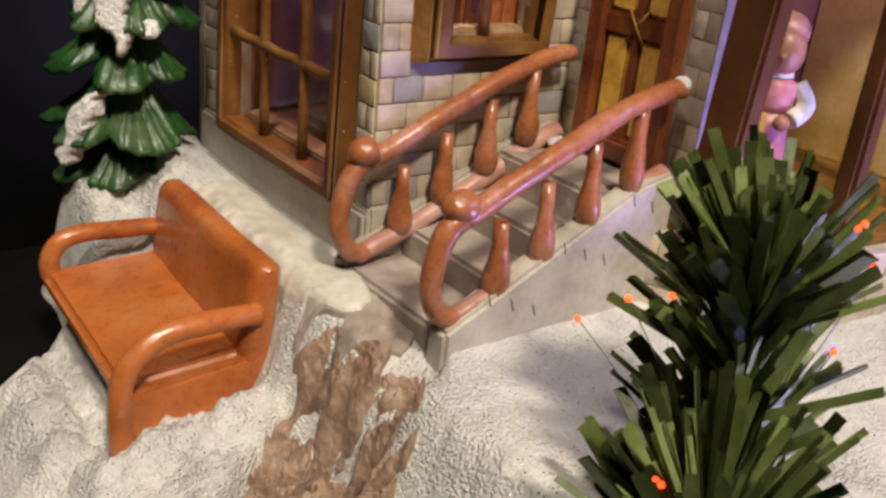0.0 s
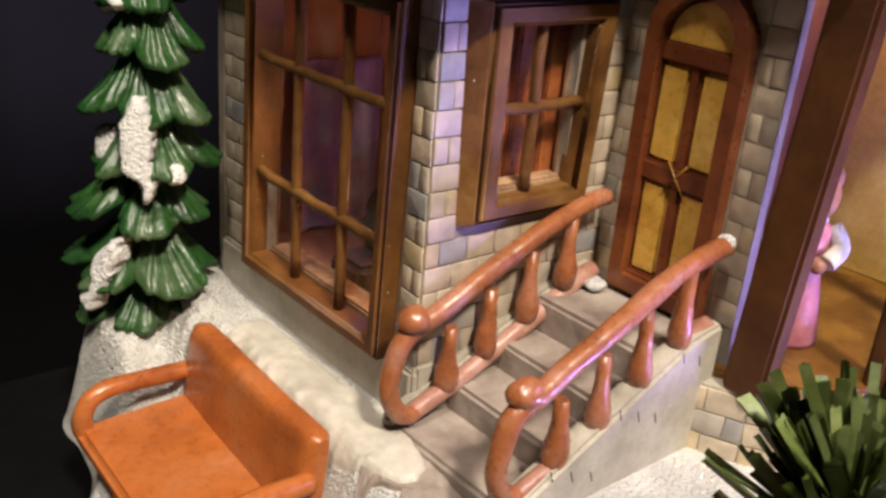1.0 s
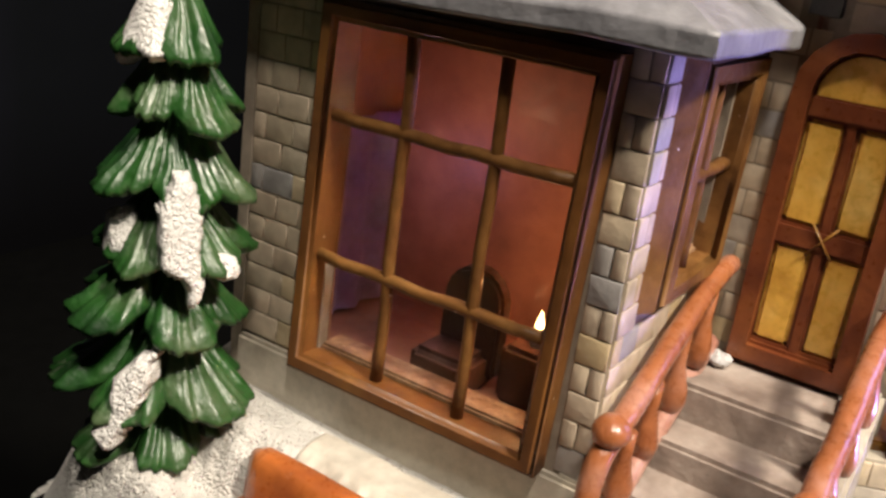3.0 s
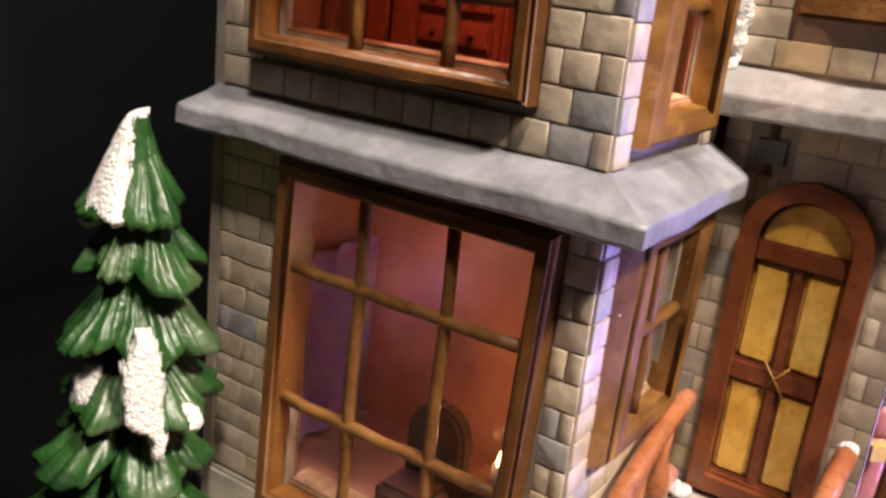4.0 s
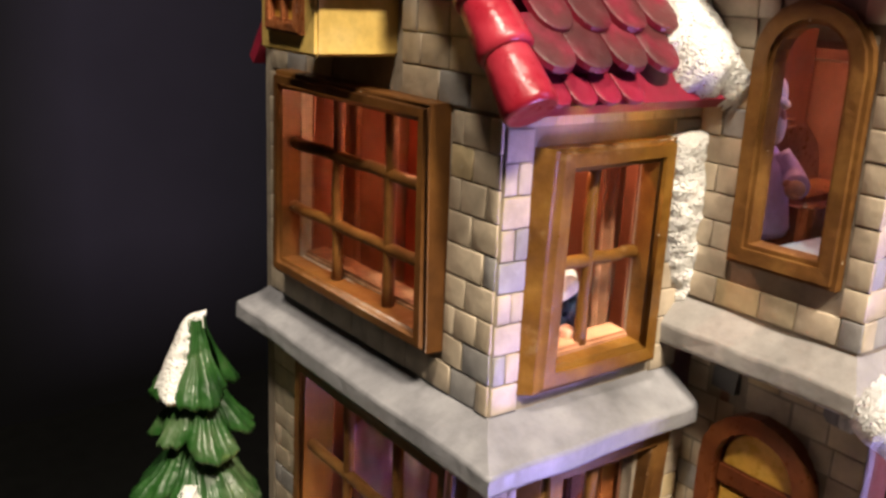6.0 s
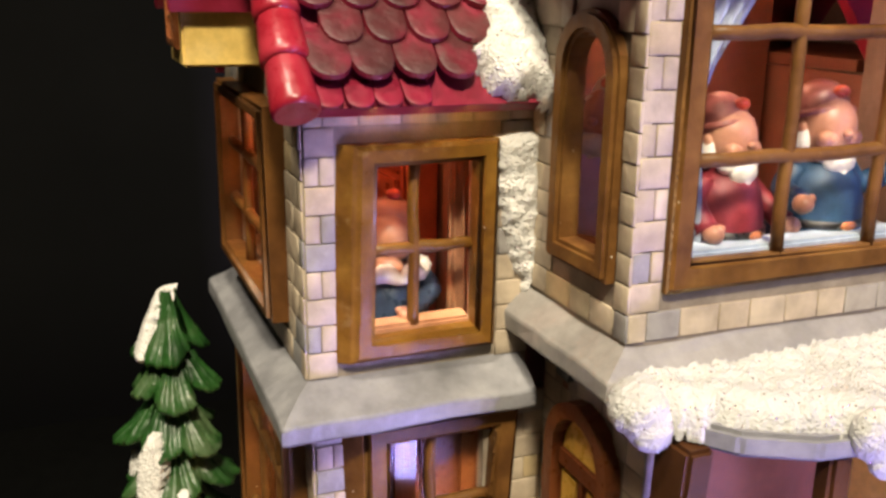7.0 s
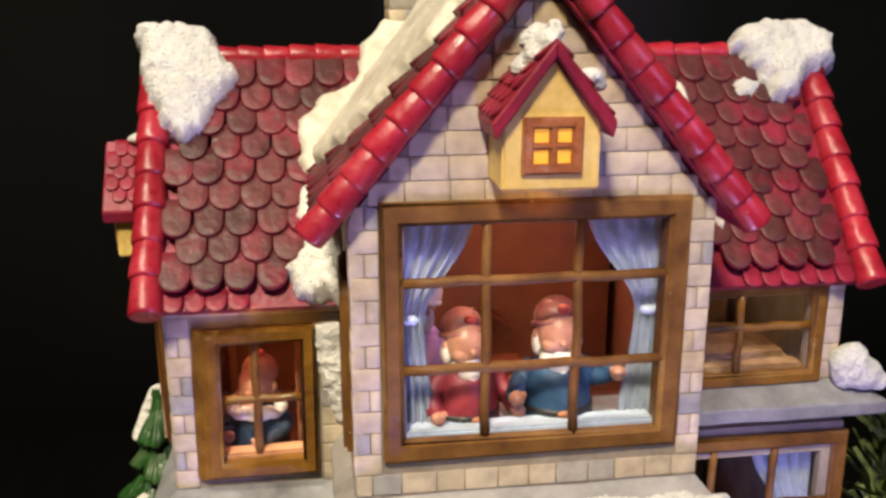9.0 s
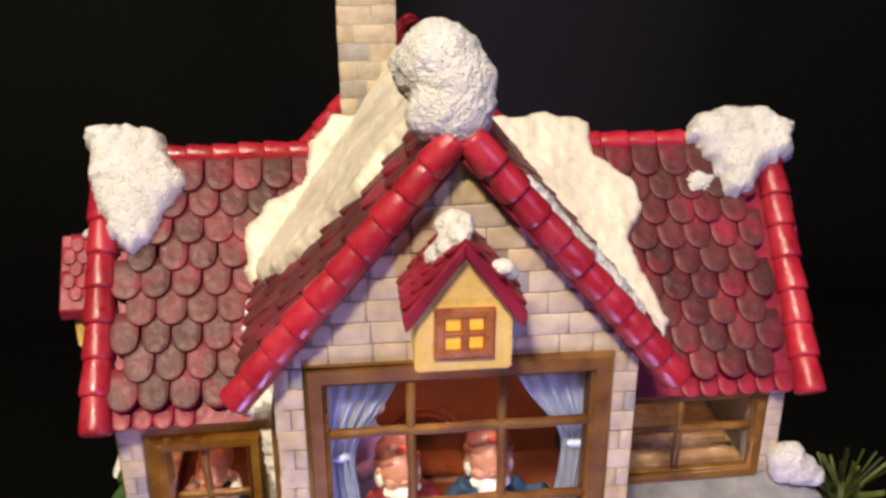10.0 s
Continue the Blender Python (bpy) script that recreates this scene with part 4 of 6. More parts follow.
bricks(w9, front(RY - 0.04), 0, 2.87, RX + 0.15, 2.2, 5.8, [(2.93, 5.19, 2.98, 5.78)], length=0.30, seed=12)

# ---- roofs ----
def slab(poly, thick, name, mat, parent, label=""):
    bm = bmesh.new()
    p = [Vector(q) for q in poly]
    n = (p[1] - p[0]).cross(p[2] - p[0]).normalized()
    if n.z < 0:
        n = -n
    a, b = [bm.verts.new(q) for q in p], [bm.verts.new(q - n * thick) for q in p]
    bm.faces.new(a), bm.faces.new(b[::-1])
    for i in range(len(p)):
        j = (i + 1) % len(p)
        bm.faces.new((a[i], b[i], b[j], a[j]))
    return link(name, bm, mat, parent, label)


def valley(y, z):
    """Left and right edges of the middle roof at a height."""
    k = (10.72 - z) / 1.18
    return 1.29 - k, 1.29 + k


DOWN = (0, EAVE_Y - RIDGE_Y, EAVE_Z - RIDGE_Z)
SL = math.hypot(DOWN[1], DOWN[2])
for x0, x1, side in ((-2.08, 0.35, "left"), (2.25, 5.10, "right")):
    ys = EAVE_Y + (8.70 - EAVE_Z) / (RIDGE_Z - EAVE_Z) * (RIDGE_Y - EAVE_Y)
    inner = [(0.45, RIDGE_Y, RIDGE_Z), (CX, ys, 8.70), (CX, EAVE_Y, EAVE_Z), (x0, EAVE_Y, EAVE_Z), (x0, RIDGE_Y, RIDGE_Z)] if side == "left" else [(2.13, RIDGE_Y, RIDGE_Z), (2.90, ys, 8.70), (2.90, EAVE_Y, EAVE_Z), (x1, EAVE_Y, EAVE_Z), (x1, RIDGE_Y, RIDGE_Z)]
    roof = slab(inner, 0.10, "roof", M_TILEBED, house, "steep crimson roof slope with maroon scalloped shingles")
    slab([(x0, RIDGE_Y, RIDGE_Z), (x1, RIDGE_Y, RIDGE_Z), (x1, 2 * RIDGE_Y - EAVE_Y, EAVE_Z), (x0, 2 * RIDGE_Y - EAVE_Y, EAVE_Z)], 0.10, "roof", M_TILEBED, house)
    keep = (lambda p: p.x < valley(p.y, p.z)[0] + 0.15) if side == "left" else (lambda p: p.x > valley(p.y, p.z)[1] - 0.15)
    ex = -2.12 if side == "left" else 5.12
    shingles(roof, (x0 + 0.22, RIDGE_Y, RIDGE_Z), (1, 0, 0), DOWN, x1 - x0 - 0.44, SL - 0.02, 0.305, SL / 10.0, keep=keep, seed=3 if side == "left" else 4)
    low = Vector((x0 + 0.2, RIDGE_Y, RIDGE_Z)) + Vector(DOWN).normalized() * (SL - 0.19)
    shingles(roof, low, (1, 0, 0), DOWN, x1 - x0 - 0.4, 0.16, 0.20, 0.15, keep=keep, seed=41, shared=SHINGLE_RED, lift=-0.01)
    barrels(roof, (ex, EAVE_Y - 0.06, EAVE_Z + 0.0), (ex, RIDGE_Y, RIDGE_Z + 0.06), 8, 0.16, seed=6)
    barrels(roof, (x0 if side == "left" else x1, RIDGE_Y, RIDGE_Z + 0.04), (x1 if side == "left" else x0, RIDGE_Y, RIDGE_Z + 0.04), 9, 0.12, seed=7)

MY0, MY1, MZ = -0.12, 5.6, 10.66
for s in (-1, 1):
    low = (1.29 + s * 1.84, 8.49)
    roof = slab([(1.29, MY0, MZ), (1.29, MY1, MZ), (low[0], MY1, low[1]), (low[0], MY0, low[1])], 0.10, "roof", M_TILEBED, house, "steep crimson gable roof with maroon scalloped shingles")
    d = Vector((s * 1.84, 0, low[1] - MZ))
    shingles(roof, (1.29, MY0 + 0.25, MZ), (0, 1, 0), d, 2.9, d.length - 0.15, 0.30, 0.29, seed=8 + s, keep=lambda p: p.z > 9.72 or p.y < 1.16 + (p.z - 7.5) / 1.22 + 0.1)
    barrels(roof, (1.29 + s * 1.88, -0.10, 8.50), (1.29 + s * 0.06, -0.10, 10.68), 10, 0.138, seed=11 + s)
    barrels(roof, (1.29 + s * 1.84, MY1, 8.52), (1.29, MY1, 10.66), 9, 0.14, seed=13 + s)
roofm = slab([(1.20, MY0, MZ - 0.05), (1.38, MY0, MZ - 0.05), (1.38, MY1, MZ - 0.05), (1.20, MY1, MZ - 0.05)], 0.05, "ridge", M_TILEBED, house)
barrels(roofm, (1.29, MY0, MZ + 0.03), (1.29, MY1, MZ + 0.03), 16, 0.12, seed=20)

# chimney
bm = bmesh.new()
box(bm, 0.37, 1.0, 3.32, 3.95, 8.8, 12.6)
soften(bm, 0.03)
chim = link("chimney", bm, M_PLASTER, house, "pale grey brick chimney")
bricks(chim, front(3.32), 0, 0.37, 1.0, 9.6, 12.6, [], length=0.34, seed=21, proud=0.004)
bricks(chim, left(0.37), -90, 3.32, 3.95, 9.6, 12.6, [], length=0.34, seed=22, proud=0.004)


# small dormers
def dormer(F, u0, u1, v0, ve, va, deep, over, lit):
    bm = bmesh.new()
    mid = (u0 + u1) / 2
    prism(bm, F, [(u0, v0), (u1, v0), (u1, ve), (mid, va), (u0, ve)], -0.1, deep)
    soften(bm, 0.02)
    body = link("dormer", bm, M_YELLOW, house, "small pale yellow dormer with a crimson roof")
    k = (va - ve) / (mid - u0)
    for s in (-1, 1):
        bm = bmesh.new()
        ou = mid + s * ((u1 - u0) / 2 + over)
        ov = va - k * ((u1 - u0) / 2 + over)
        prism(bm, F, [(mid, va + 0.13), (ou, ov + 0.13), (ou - s * 0.03, ov), (mid, va)], -0.1, deep + 0.10)
        soften(bm, 0.015, 1)
        rf = link("roof", bm, M_TILEBED, body)
        top, out = F(mid, va + 0.13, 0), F(ou, ov + 0.13, 0)
        across = F(0, 0, 1) - F(0, 0, 0)
        shingles(rf, top + across * -0.06, across, out - top, deep + 0.1, (out - top).length - 0.06, 0.15, 0.135, seed=31 + s, shared=SHINGLE_RED, lift=-0.035)
    wf = bmesh.new()
    a, b, c, d = u0 + 0.145, u1 - 0.145, v0 + 0.13, ve + 0.04
    ring_frame(wf, F, a, b, c, d, 0.09, deep - 0.02, deep + 0.05)
    block(wf, F, (a + b) / 2 - 0.035, (a + b) / 2 + 0.035, c + 0.06, d - 0.06, deep - 0.02, deep + 0.045)
    block(wf, F, a + 0.06, b - 0.06, (c + d) / 2 - 0.028, (c + d) / 2 + 0.028, deep - 0.02, deep + 0.042)
    soften(wf, 0.018, 2)
    wobble(wf, 0.014, 6.0, u0)
    win = link("window", wf, M_RAIL, body)
    for p, q in ((a + 0.06, (a + b) / 2 - 0.02), ((a + b) / 2 + 0.02, b - 0.06)):
        for r, t in ((c + 0.06, (c + d) / 2 - 0.02), ((c + d) / 2 + 0.02, d - 0.06)):
            bm = bmesh.new()
            block(bm, F, p, q, r, t, deep - 0.01, deep + 0.008)
            link("pane", bm, M_PANELIT if lit else M_AMBER, win)
    return body


dormer(front(CY), 0.88, 1.645, 8.90, 9.43, 9.91, 0.55, 0.10, True)
dormer(left(LXU), 2.58, 3.36, 7.66, 8.22, 8.72, 0.61, 0.13, False)
dormer(right(RX), 2.58, 3.36, 8.0, 8.5, 9.0, 0.45, 0.13, False)

# ---- bay on the ground floor ----
bayr = [(-0.34, 0.05), (-0.16, -0.36), (0.10, -0.70), (0.50, -0.93), (1.30, -1.03), (2.05, -0.92), (2.55, -0.66), (2.85, -0.30), (3.05, 0.05)]
bm = bmesh.new()
prism(bm, flat(5.58), [(x, y) for x, y in bayr] + [(2.95, 0.2), (-0.30, 0.2)], 0.0, 0.16)
soften(bm, 0.03)
wobble(bm, 0.015, 2.5)
bay_roof = link("bay_roof", bm, M_STONE, house, "grey stone bay roof with a curved edge")
bm = bmesh.new()
prism(bm, flat(0.9), [(1.29 + (x - 1.29) * 1.03, y * 1.03) for x, y in bayr] + [(2.85, 0.2), (-0.28, 0.2)], 0.0, 1.62)
base = link("bay_base", bm, M_PLASTER, house, "low grey brick base of the bay")
for (x0, y0), (x1, y1) in zip(bayr, bayr[1:]):
    a, b = Vector((1.29 + (x0 - 1.29) * 1.03, y0 * 1.03)), Vector((1.29 + (x1 - 1.29) * 1.03, y1 * 1.03))
    d = (b - a).normalized()
    n = Vector((d.y, -d.x))
    Fb = lambda u, v, h, a=a, d=d, n=n: Vector(((a + d * u + n * h).x, (a + d * u + n * h).y, v))
    bricks(base, Fb, math.degrees(math.atan2(d.y, d.x)), 0, (b - a).length, 1.7, 2.5, [], length=0.36, seed=int(40 + 10 * x0))
for x0, x1, y0, y1, lean in ((-0.28, -0.08, -0.48, -0.14, (0.10, -0.10)), (0.62, 0.80, -0.92, -0.76, (0, 0)), (1.80, 1.98, -0.92, -0.76, (0, 0)), (2.74, 2.97, -0.42, 0.06, (0, 0))):
    bm = bmesh.new()
    foot = [(x0, y0), (x1, y0), (x1, y1), (x0, y1)]
    hexa(bm, [(x, y, 2.5) for x, y in foot] + [(x + lean[0], y + lean[1], 5.60) for x, y in foot])
    soften(bm, 0.03)
    wobble(bm, 0.015, 1.5, x0)
    link("post", bm, M_POST, house, "brown bay post")
bm = bmesh.new()
prism(bm, flat(2.5), [(1.29 + (x - 1.29) * 0.93, y * 0.93) for x, y in bayr] + [(2.8, 1.2), (-0.1, 1.2)], 0.0, 0.09)
soften(bm, 0.02)
link("bay_sill", bm, M_OCHRE, house)
bm = bmesh.new()
block(bm, front(1.0), -0.1, 2.8, 2.5, 5.7, -0.08, 0)
link("bay_back_wall", bm, M_BROWNROOM, house, "dark brown back wall of the bay")
bm = bmesh.new()
block(bm, left(2.72), -0.30, 0.98, 2.6, 5.58, -0.08, 0)
link("bay_side_wall", bm, M_YELLOW, house, "yellow side wall of the bay")

# ---- staircase and railings ----
stairs = empty("staircase", (-1.2, 0.65, 2.0), "short flight of worn grey stone steps up to the door", "stairs")
for x0, x1, z in ((-2.22, -1.62, 2.05), (-1.72, -1.20, 2.29), (-1.27, -0.80, 2.53), (-0.86, DX, 2.80)):
    bm = bmesh.new()
    box(bm, x0, x1, 0.16, 1.30, 1.3, z)
    soften(bm, 0.035, 2)
    wobble(bm, 0.022, 3.0, z)
    link("step", bm, M_STEP, stairs)
for y0, y1 in ((-0.04, 0.17), (1.28, 1.42)):
    bm = bmesh.new()
    prism(bm, front(y1), [(-2.25, 1.3), (-0.20, 1.3), (-0.20, 2.98), (-0.55, 2.92), (-2.25, 2.10)], 0, y1 - y0)
    soften(bm, 0.03, 2)
    side = link("side_wall", bm, M_PLASTER, stairs, "pale stair side wall scored with joints")
for k in range(8):
    x = -1.9 + 0.21 * k
    z = 2.28 + (x + 2.2) * 0.42 - 0.17 * (1 + k % 3)
    bm = bmesh.new()
    block(bm, front(-0.04), x, x + 0.009, z, z + 0.10, 0.0, 0.003)
    bmesh.ops.rotate(bm, verts=bm.verts, cent=(x, 0, z), matrix=Matrix.Rotation(-0.35, 3, "Y"))
    link("joint", bm, M_BLACK, side, "dark scored joint line")


def railing(y, label):
    rail = empty("railing", (-1.2, y, 2.1), label, "railing", group="stair railings")
    # top rail with a curl down to the foot
    bm = bmesh.new()
    pts = bezier([(-2.10, y, 2.14), (-2.24, y, 2.20), (-2.34, y, 2.42), (-2.30, y, 2.66), (-2.18, y, 2.84), (-1.90, y, 2.96), (-1.35, y, 3.22), (-0.80, y, 3.46), (-0.40, y, 3.57), (-0.24, y, 3.58)], 5)
    tube(bm, pts, [0.066 + 0.014 * math.sin(2.5 * i / len(pts) + 0.3) for i in range(len(pts))], 12)
    wobble(bm, 0.014, 3.0, y)
    link("handrail", bm, M_RAIL, rail, "orange-brown rounded handrail")
    bm = bmesh.new()
    ball(bm, (-2.16, y, 2.95), 0.115, 0, 3, (1.05, 1, 0.95))
    wobble(bm, 0.035, 5.0, y)
    link("knob", bm, M_RAIL, rail)
    bm = bmesh.new()
    tube(bm, bezier([(-2.18, y, 2.13), (-1.7, y, 2.30), (-1.0, y, 2.62), (-0.5, y, 2.86), (-0.26, y, 2.95)], 5), 0.072, 10, squash=0.8)
    wobble(bm, 0.012, 4.0, y)
    link("base_rail", bm, M_BASERAIL, rail, "pinkish brown base rail")
    for k, x in enumerate((-1.80, -1.42, -1.02, -0.62)):
        z = 2.24 + (x + 1.8) * 0.52
        h = 0.55 + 0.03 * k
        bm = bmesh.new()
        prof = [(0.05, 0.0), (0.078, 0.025), (0.094, 0.10), (0.090, 0.18), (0.070, 0.28), (0.054, 0.38), (0.050, h)]
        lathe(bm, (x, y, z), prof, 12)
        wobble(bm, 0.022, 5.0, x + y)
        link("baluster", bm, M_RAIL, rail)
    return rail


railing(1.22, "orange-brown stair railing with pear-shaped balusters beside the wall")
railing(0.06, "orange-brown stair railing with pear-shaped balusters on the open side")

# ---- bench ----
bench = empty("garden_bench", (-3.3, 2.45, 0.8), "orange-brown painted garden bench with rounded arms, half sunk in snow", "bench")
bm = bmesh.new()
hexa(bm, [(-3.88, 1.50, 1.16), (-2.82, 1.46, 1.22), (-2.82, 3.50, 1.22), (-3.88, 3.50, 1.20), (-3.88, 1.50, 1.32), (-2.82, 1.46, 1.40), (-2.82, 3.50, 1.40), (-3.88, 3.50, 1.36)])
soften(bm, 0.05, 3)
wobble(bm, 0.015, 2.0)
link("seat", bm, M_BENCH, bench)
bm = bmesh.new()
rings = []
for k in range(25):
    s = k / 24
    e = 1.0 - 0.55 * max(0.0, abs(s - 0.5) * 2 - 0.94) / 0.06
    ring = []
    for q in range(20):
        a = 2 * math.pi * q / 20
        px = 0.125 * math.copysign(abs(math.cos(a)) ** 0.6, math.cos(a)) * e
        pz = 0.46 * math.copysign(abs(math.sin(a)) ** 0.28, math.sin(a)) * (0.9 + 0.1 * e)
        ring.append(bm.verts.new((-2.84 + 0.06 * s + 0.13 * pz + px, 1.36 + 2.18 * s, 1.64 - 0.05 * s + pz)))
    rings.append(ring)
for r, t in zip(rings, rings[1:]):
    for q in range(20):
        bm.faces.new((r[q], r[(q + 1) % 20], t[(q + 1) % 20], t[q])).smooth = True
bm.faces.new(rings[0]), bm.faces.new(rings[-1][::-1])
wobble(bm, 0.02, 1.6)
link("backrest", bm, M_BENCH, bench)
for y, line in ((1.38, [(-2.86, 1.38, 1.72), (-3.20, 1.38, 1.75), (-3.60, 1.38, 1.70), (-3.84, 1.38, 1.54), (-3.92, 1.38, 1.24), (-3.90, 1.38, 0.70)]),
                (3.48, [(-2.76, 3.50, 1.60), (-3.10, 3.48, 1.63), (-3.45, 3.46, 1.66), (-3.70, 3.45, 1.62), (-3.82, 3.45, 1.48), (-3.82, 3.46, 1.30)])):
    bm = bmesh.new()
    tube(bm, bezier(line, 5), 0.085, 12, squash=0.9)
    wobble(bm, 0.020, 3.0, y)
    link("arm", bm, M_BENCH, bench)
bm = bmesh.new()
hexa(bm, [(-3.88, 1.36, 0.5), (-2.84, 1.36, 0.5), (-2.84, 1.50, 0.5), (-3.88, 1.50, 0.5), (-3.86, 1.40, 1.27), (-2.86, 1.38, 1.37), (-2.86, 1.50, 1.37), (-3.86, 1.50, 1.27)])
soften(bm, 0.03)
link("side_panel", bm, M_BENCH, bench)


# ---- path of broken stones ----
rnd = random.Random(12)


def path_slab(s0, w0, a, h, lift, rugged, mat, label, seed):
    """A broken slab in the footpath, a and h its half sizes along and across the path."""
    bm = bmesh.new()
    n, v = 23, {}
    for i in range(n):
        for j in range(n):
            s, w = s0 + (i / (n - 1) * 2 - 1) * a, w0 + (j / (n - 1) * 2 - 1) * h
            x, y = -2.1 - 0.78 * s + 0.625 * w, 1.05 - 0.625 * s - 0.78 * w
            rim = i in (0, n - 1) or j in (0, n - 1)
            step = noise.noise(Vector((s * 9.0, w * 4.5, seed)))
            crag = rugged * (0.04 * round(step * 4) / 2 + 0.03 * noise.noise(Vector((s * 12, w * 9, seed + 3))) + 0.022 * abs(noise.noise(Vector((s * 30, w * 24, seed + 8)))))
            out = Vector((noise.noise(Vector((x * 6, y * 6, 1))), noise.noise(Vector((x * 6, y * 6, 5))), 0)) * (0.045 if rugged < 1 else 0.075)
            v[i, j] = bm.verts.new(Vector((x, y, ground(x, y)[0] + (lift + crag if not rim else -0.12))) + out)
    for i in range(n - 1):
        for j in range(n - 1):
            bm.faces.new((v[i, j], v[i + 1, j], v[i + 1, j + 1], v[i, j + 1]))
    tagged(link("path_stone", bm, mat), label, "paving stone", group="stones of the path")


path_slab(0.12, -0.16, 0.40, 0.26, 0.03, 0.25, M_STEP, "smooth tan landing stone at the foot of the steps", 1)
path_slab(0.38, 0.22, 0.36, 0.26, 0.025, 0.25, M_STEP, "smooth tan landing stone at the foot of the steps", 2)
for k in range(6):
    for side in (-1, 1, 3) if k < 3 else (-1, 1):
        path_slab(0.84 + 0.30 * k + 0.07 * side + rnd.uniform(-0.02, 0.02), 0.18 * side + rnd.uniform(-0.02, 0.02), rnd.uniform(0.185, 0.205), rnd.uniform(0.205, 0.225), 0.015 + rnd.uniform(0, 0.05), 1.5, M_EARTH, "broken brown paving stone in the snow", k * 2 + side)


# smooth painted verge between the plinth and the bench
tagged(snow_patch("verge", lambda u, v, h: Vector((u, v, ground(u, v)[0] + h)), [(-2.14, 3.40), (-2.14, 1.30), (-2.20, 0.98), (-2.28, 0.80), (-2.40, 0.74), (-2.50, 0.80), (-2.56, 0.94), (-2.60, 1.12), (-2.62, 1.35), (-2.66, 3.30)], 0.075, "", seed=30, mat=M_VERGE, rough=0.02, fine=0.1, cell=0.02), "smooth cream-painted verge between plinth and bench", "kerb", kind="stuff")

# ---- resin fir tree ----
def fir_tree(foot, tip, tiers, spread, seed):
    rnd = random.Random(seed)
    foot, tip = Vector(foot), Vector(tip)
    tree = empty("fir_tree", foot, "dark green painted resin fir tree with drooping fluted boughs and snow", "tree")
    bm = bmesh.new()
    tube(bm, [foot, foot.lerp(tip, 0.5), tip - Vector((0, 0, 0.05))], [0.26, 0.17, 0.03], 10)
    link("trunk", bm, M_GREEN, tree)
    for k in range(tiers):
        t0 = 1 - max(k - 0.15, 0) / tiers
        t1 = 1 - (k + 1.12) / tiers
        hi, lo = foot.lerp(tip, t0), foot.lerp(tip, t1)
        r = spread * (0.50 + 0.50 * min(1.0, (k + 0.3) / (tiers - 2)))
        n = 3 if k == 0 else 5
        for i in range(n):
            a = 2 * math.pi * (i + 0.5 * (k % 2) + rnd.uniform(-0.13, 0.13)) / n + 0.4
            bm = bmesh.new()
            rows, cols = 11, 33
            rr, drop = r * rnd.uniform(0.80, 1.14), rnd.uniform(-0.10, 0.10)
            half = math.pi / n * (1.10 if k == 0 else 1.16)
            v = {}
            for p in range(rows):
                s = min(p / (rows - 4), 1.0)
                under = max(p - rows + 4, 0)
                reach = rr * (0.18 + 0.42 * s + 0.40 * s ** 2.4) * (1.0, 1.0, 0.90, 0.70)[under]
                c = hi.lerp(lo, s)
                for q in range(cols):
                    w = q / (cols - 1) * 2 - 1
                    groove = noise.noise(Vector((w * 5.0, s * 0.5, k * 5 + i))) * 0.075 + noise.noise(Vector((w * 19, s * 0.9, k * 7 + i))) * 0.042
                    e = reach * (1 - (0.06 + 0.42 * s) * abs(w) ** 2.4) + groove * (0.25 + 0.75 * s)
                    ang = a + w * half * (0.66 + 0.34 * s)
                    c_z = c.z + (0.15 * abs(w) ** 2.2 - 0.04) * s - drop * s * 0.8 - (0.0, 0.04, 0.055, 0.03)[under] + 0.035 * noise.noise(Vector((w * 9, 2.0, k + i * 3))) * s * s
                    v[p, q] = bm.verts.new((c.x + e * math.cos(ang), c.y + e * math.sin(ang), c_z))
            for p in range(rows - 1):
                for q in range(cols - 1):
                    bm.faces.new((v[p, q], v[p, q + 1], v[p + 1, q + 1], v[p + 1, q])).smooth = True
            core = bm.verts.new((lo.x, lo.y, lo.z + 0.22))
            for q in range(cols - 1):
                bm.faces.new((v[rows - 1, q], v[rows - 1, q + 1], core))
            wobble(bm, 0.022, 5.0, k * 3 + i)
            link("bough", bm, M_GREEN, tree)
    return tree


FIR_FOOT, FIR_TIP = (-2.78, 4.44, 1.9), (-2.69, 4.53, 5.32)
fir_tree(FIR_FOOT, FIR_TIP, 7, 0.72, 5)


# ---- snow lying on the model ----
MAIN = slope_frame((0, RIDGE_Y, RIDGE_Z + 0.20), (1, 0, 0), DOWN)
MIDL = slope_frame((1.29, 0, MZ + 0.20), (0, 1, 0), (-1.84, 0, 8.49 - MZ))
MIDR = slope_frame((1.29, 0, MZ + 0.20), (0, 1, 0), (1.84, 0, 8.49 - MZ))
snow_patch("roof_snow", MAIN, [(-2.30, -0.12), (-1.95, -0.22), (-1.55, -0.10), (-1.42, 0.25), (-1.25, 0.48), (-1.48, 0.78), (-1.62, 1.05), (-1.80, 1.22), (-2.02, 1.05), (-2.20, 0.62)], 0.25, "thick cream-white snow lump on the red roof ridge", seed=1, rough=0.15)
snow_patch("roof_snow", MAIN, [(4.30, -0.10), (4.70, -0.22), (5.15, -0.16), (5.42, 0.05), (5.36, 0.38), (5.00, 0.55), (4.78, 0.85), (4.50, 0.82), (4.46, 0.45), (4.22, 0.15)], 0.25, "thick white snow lump on the red roof ridge", seed=2, rough=0.15)
snow_patch("roof_snow", MAIN, [(4.08, 0.62), (4.25, 0.52), (4.42, 0.60), (4.34, 0.74), (4.15, 0.80)], 0.05, "small smear of white snow on the shingles", seed=3, cell=0.03)
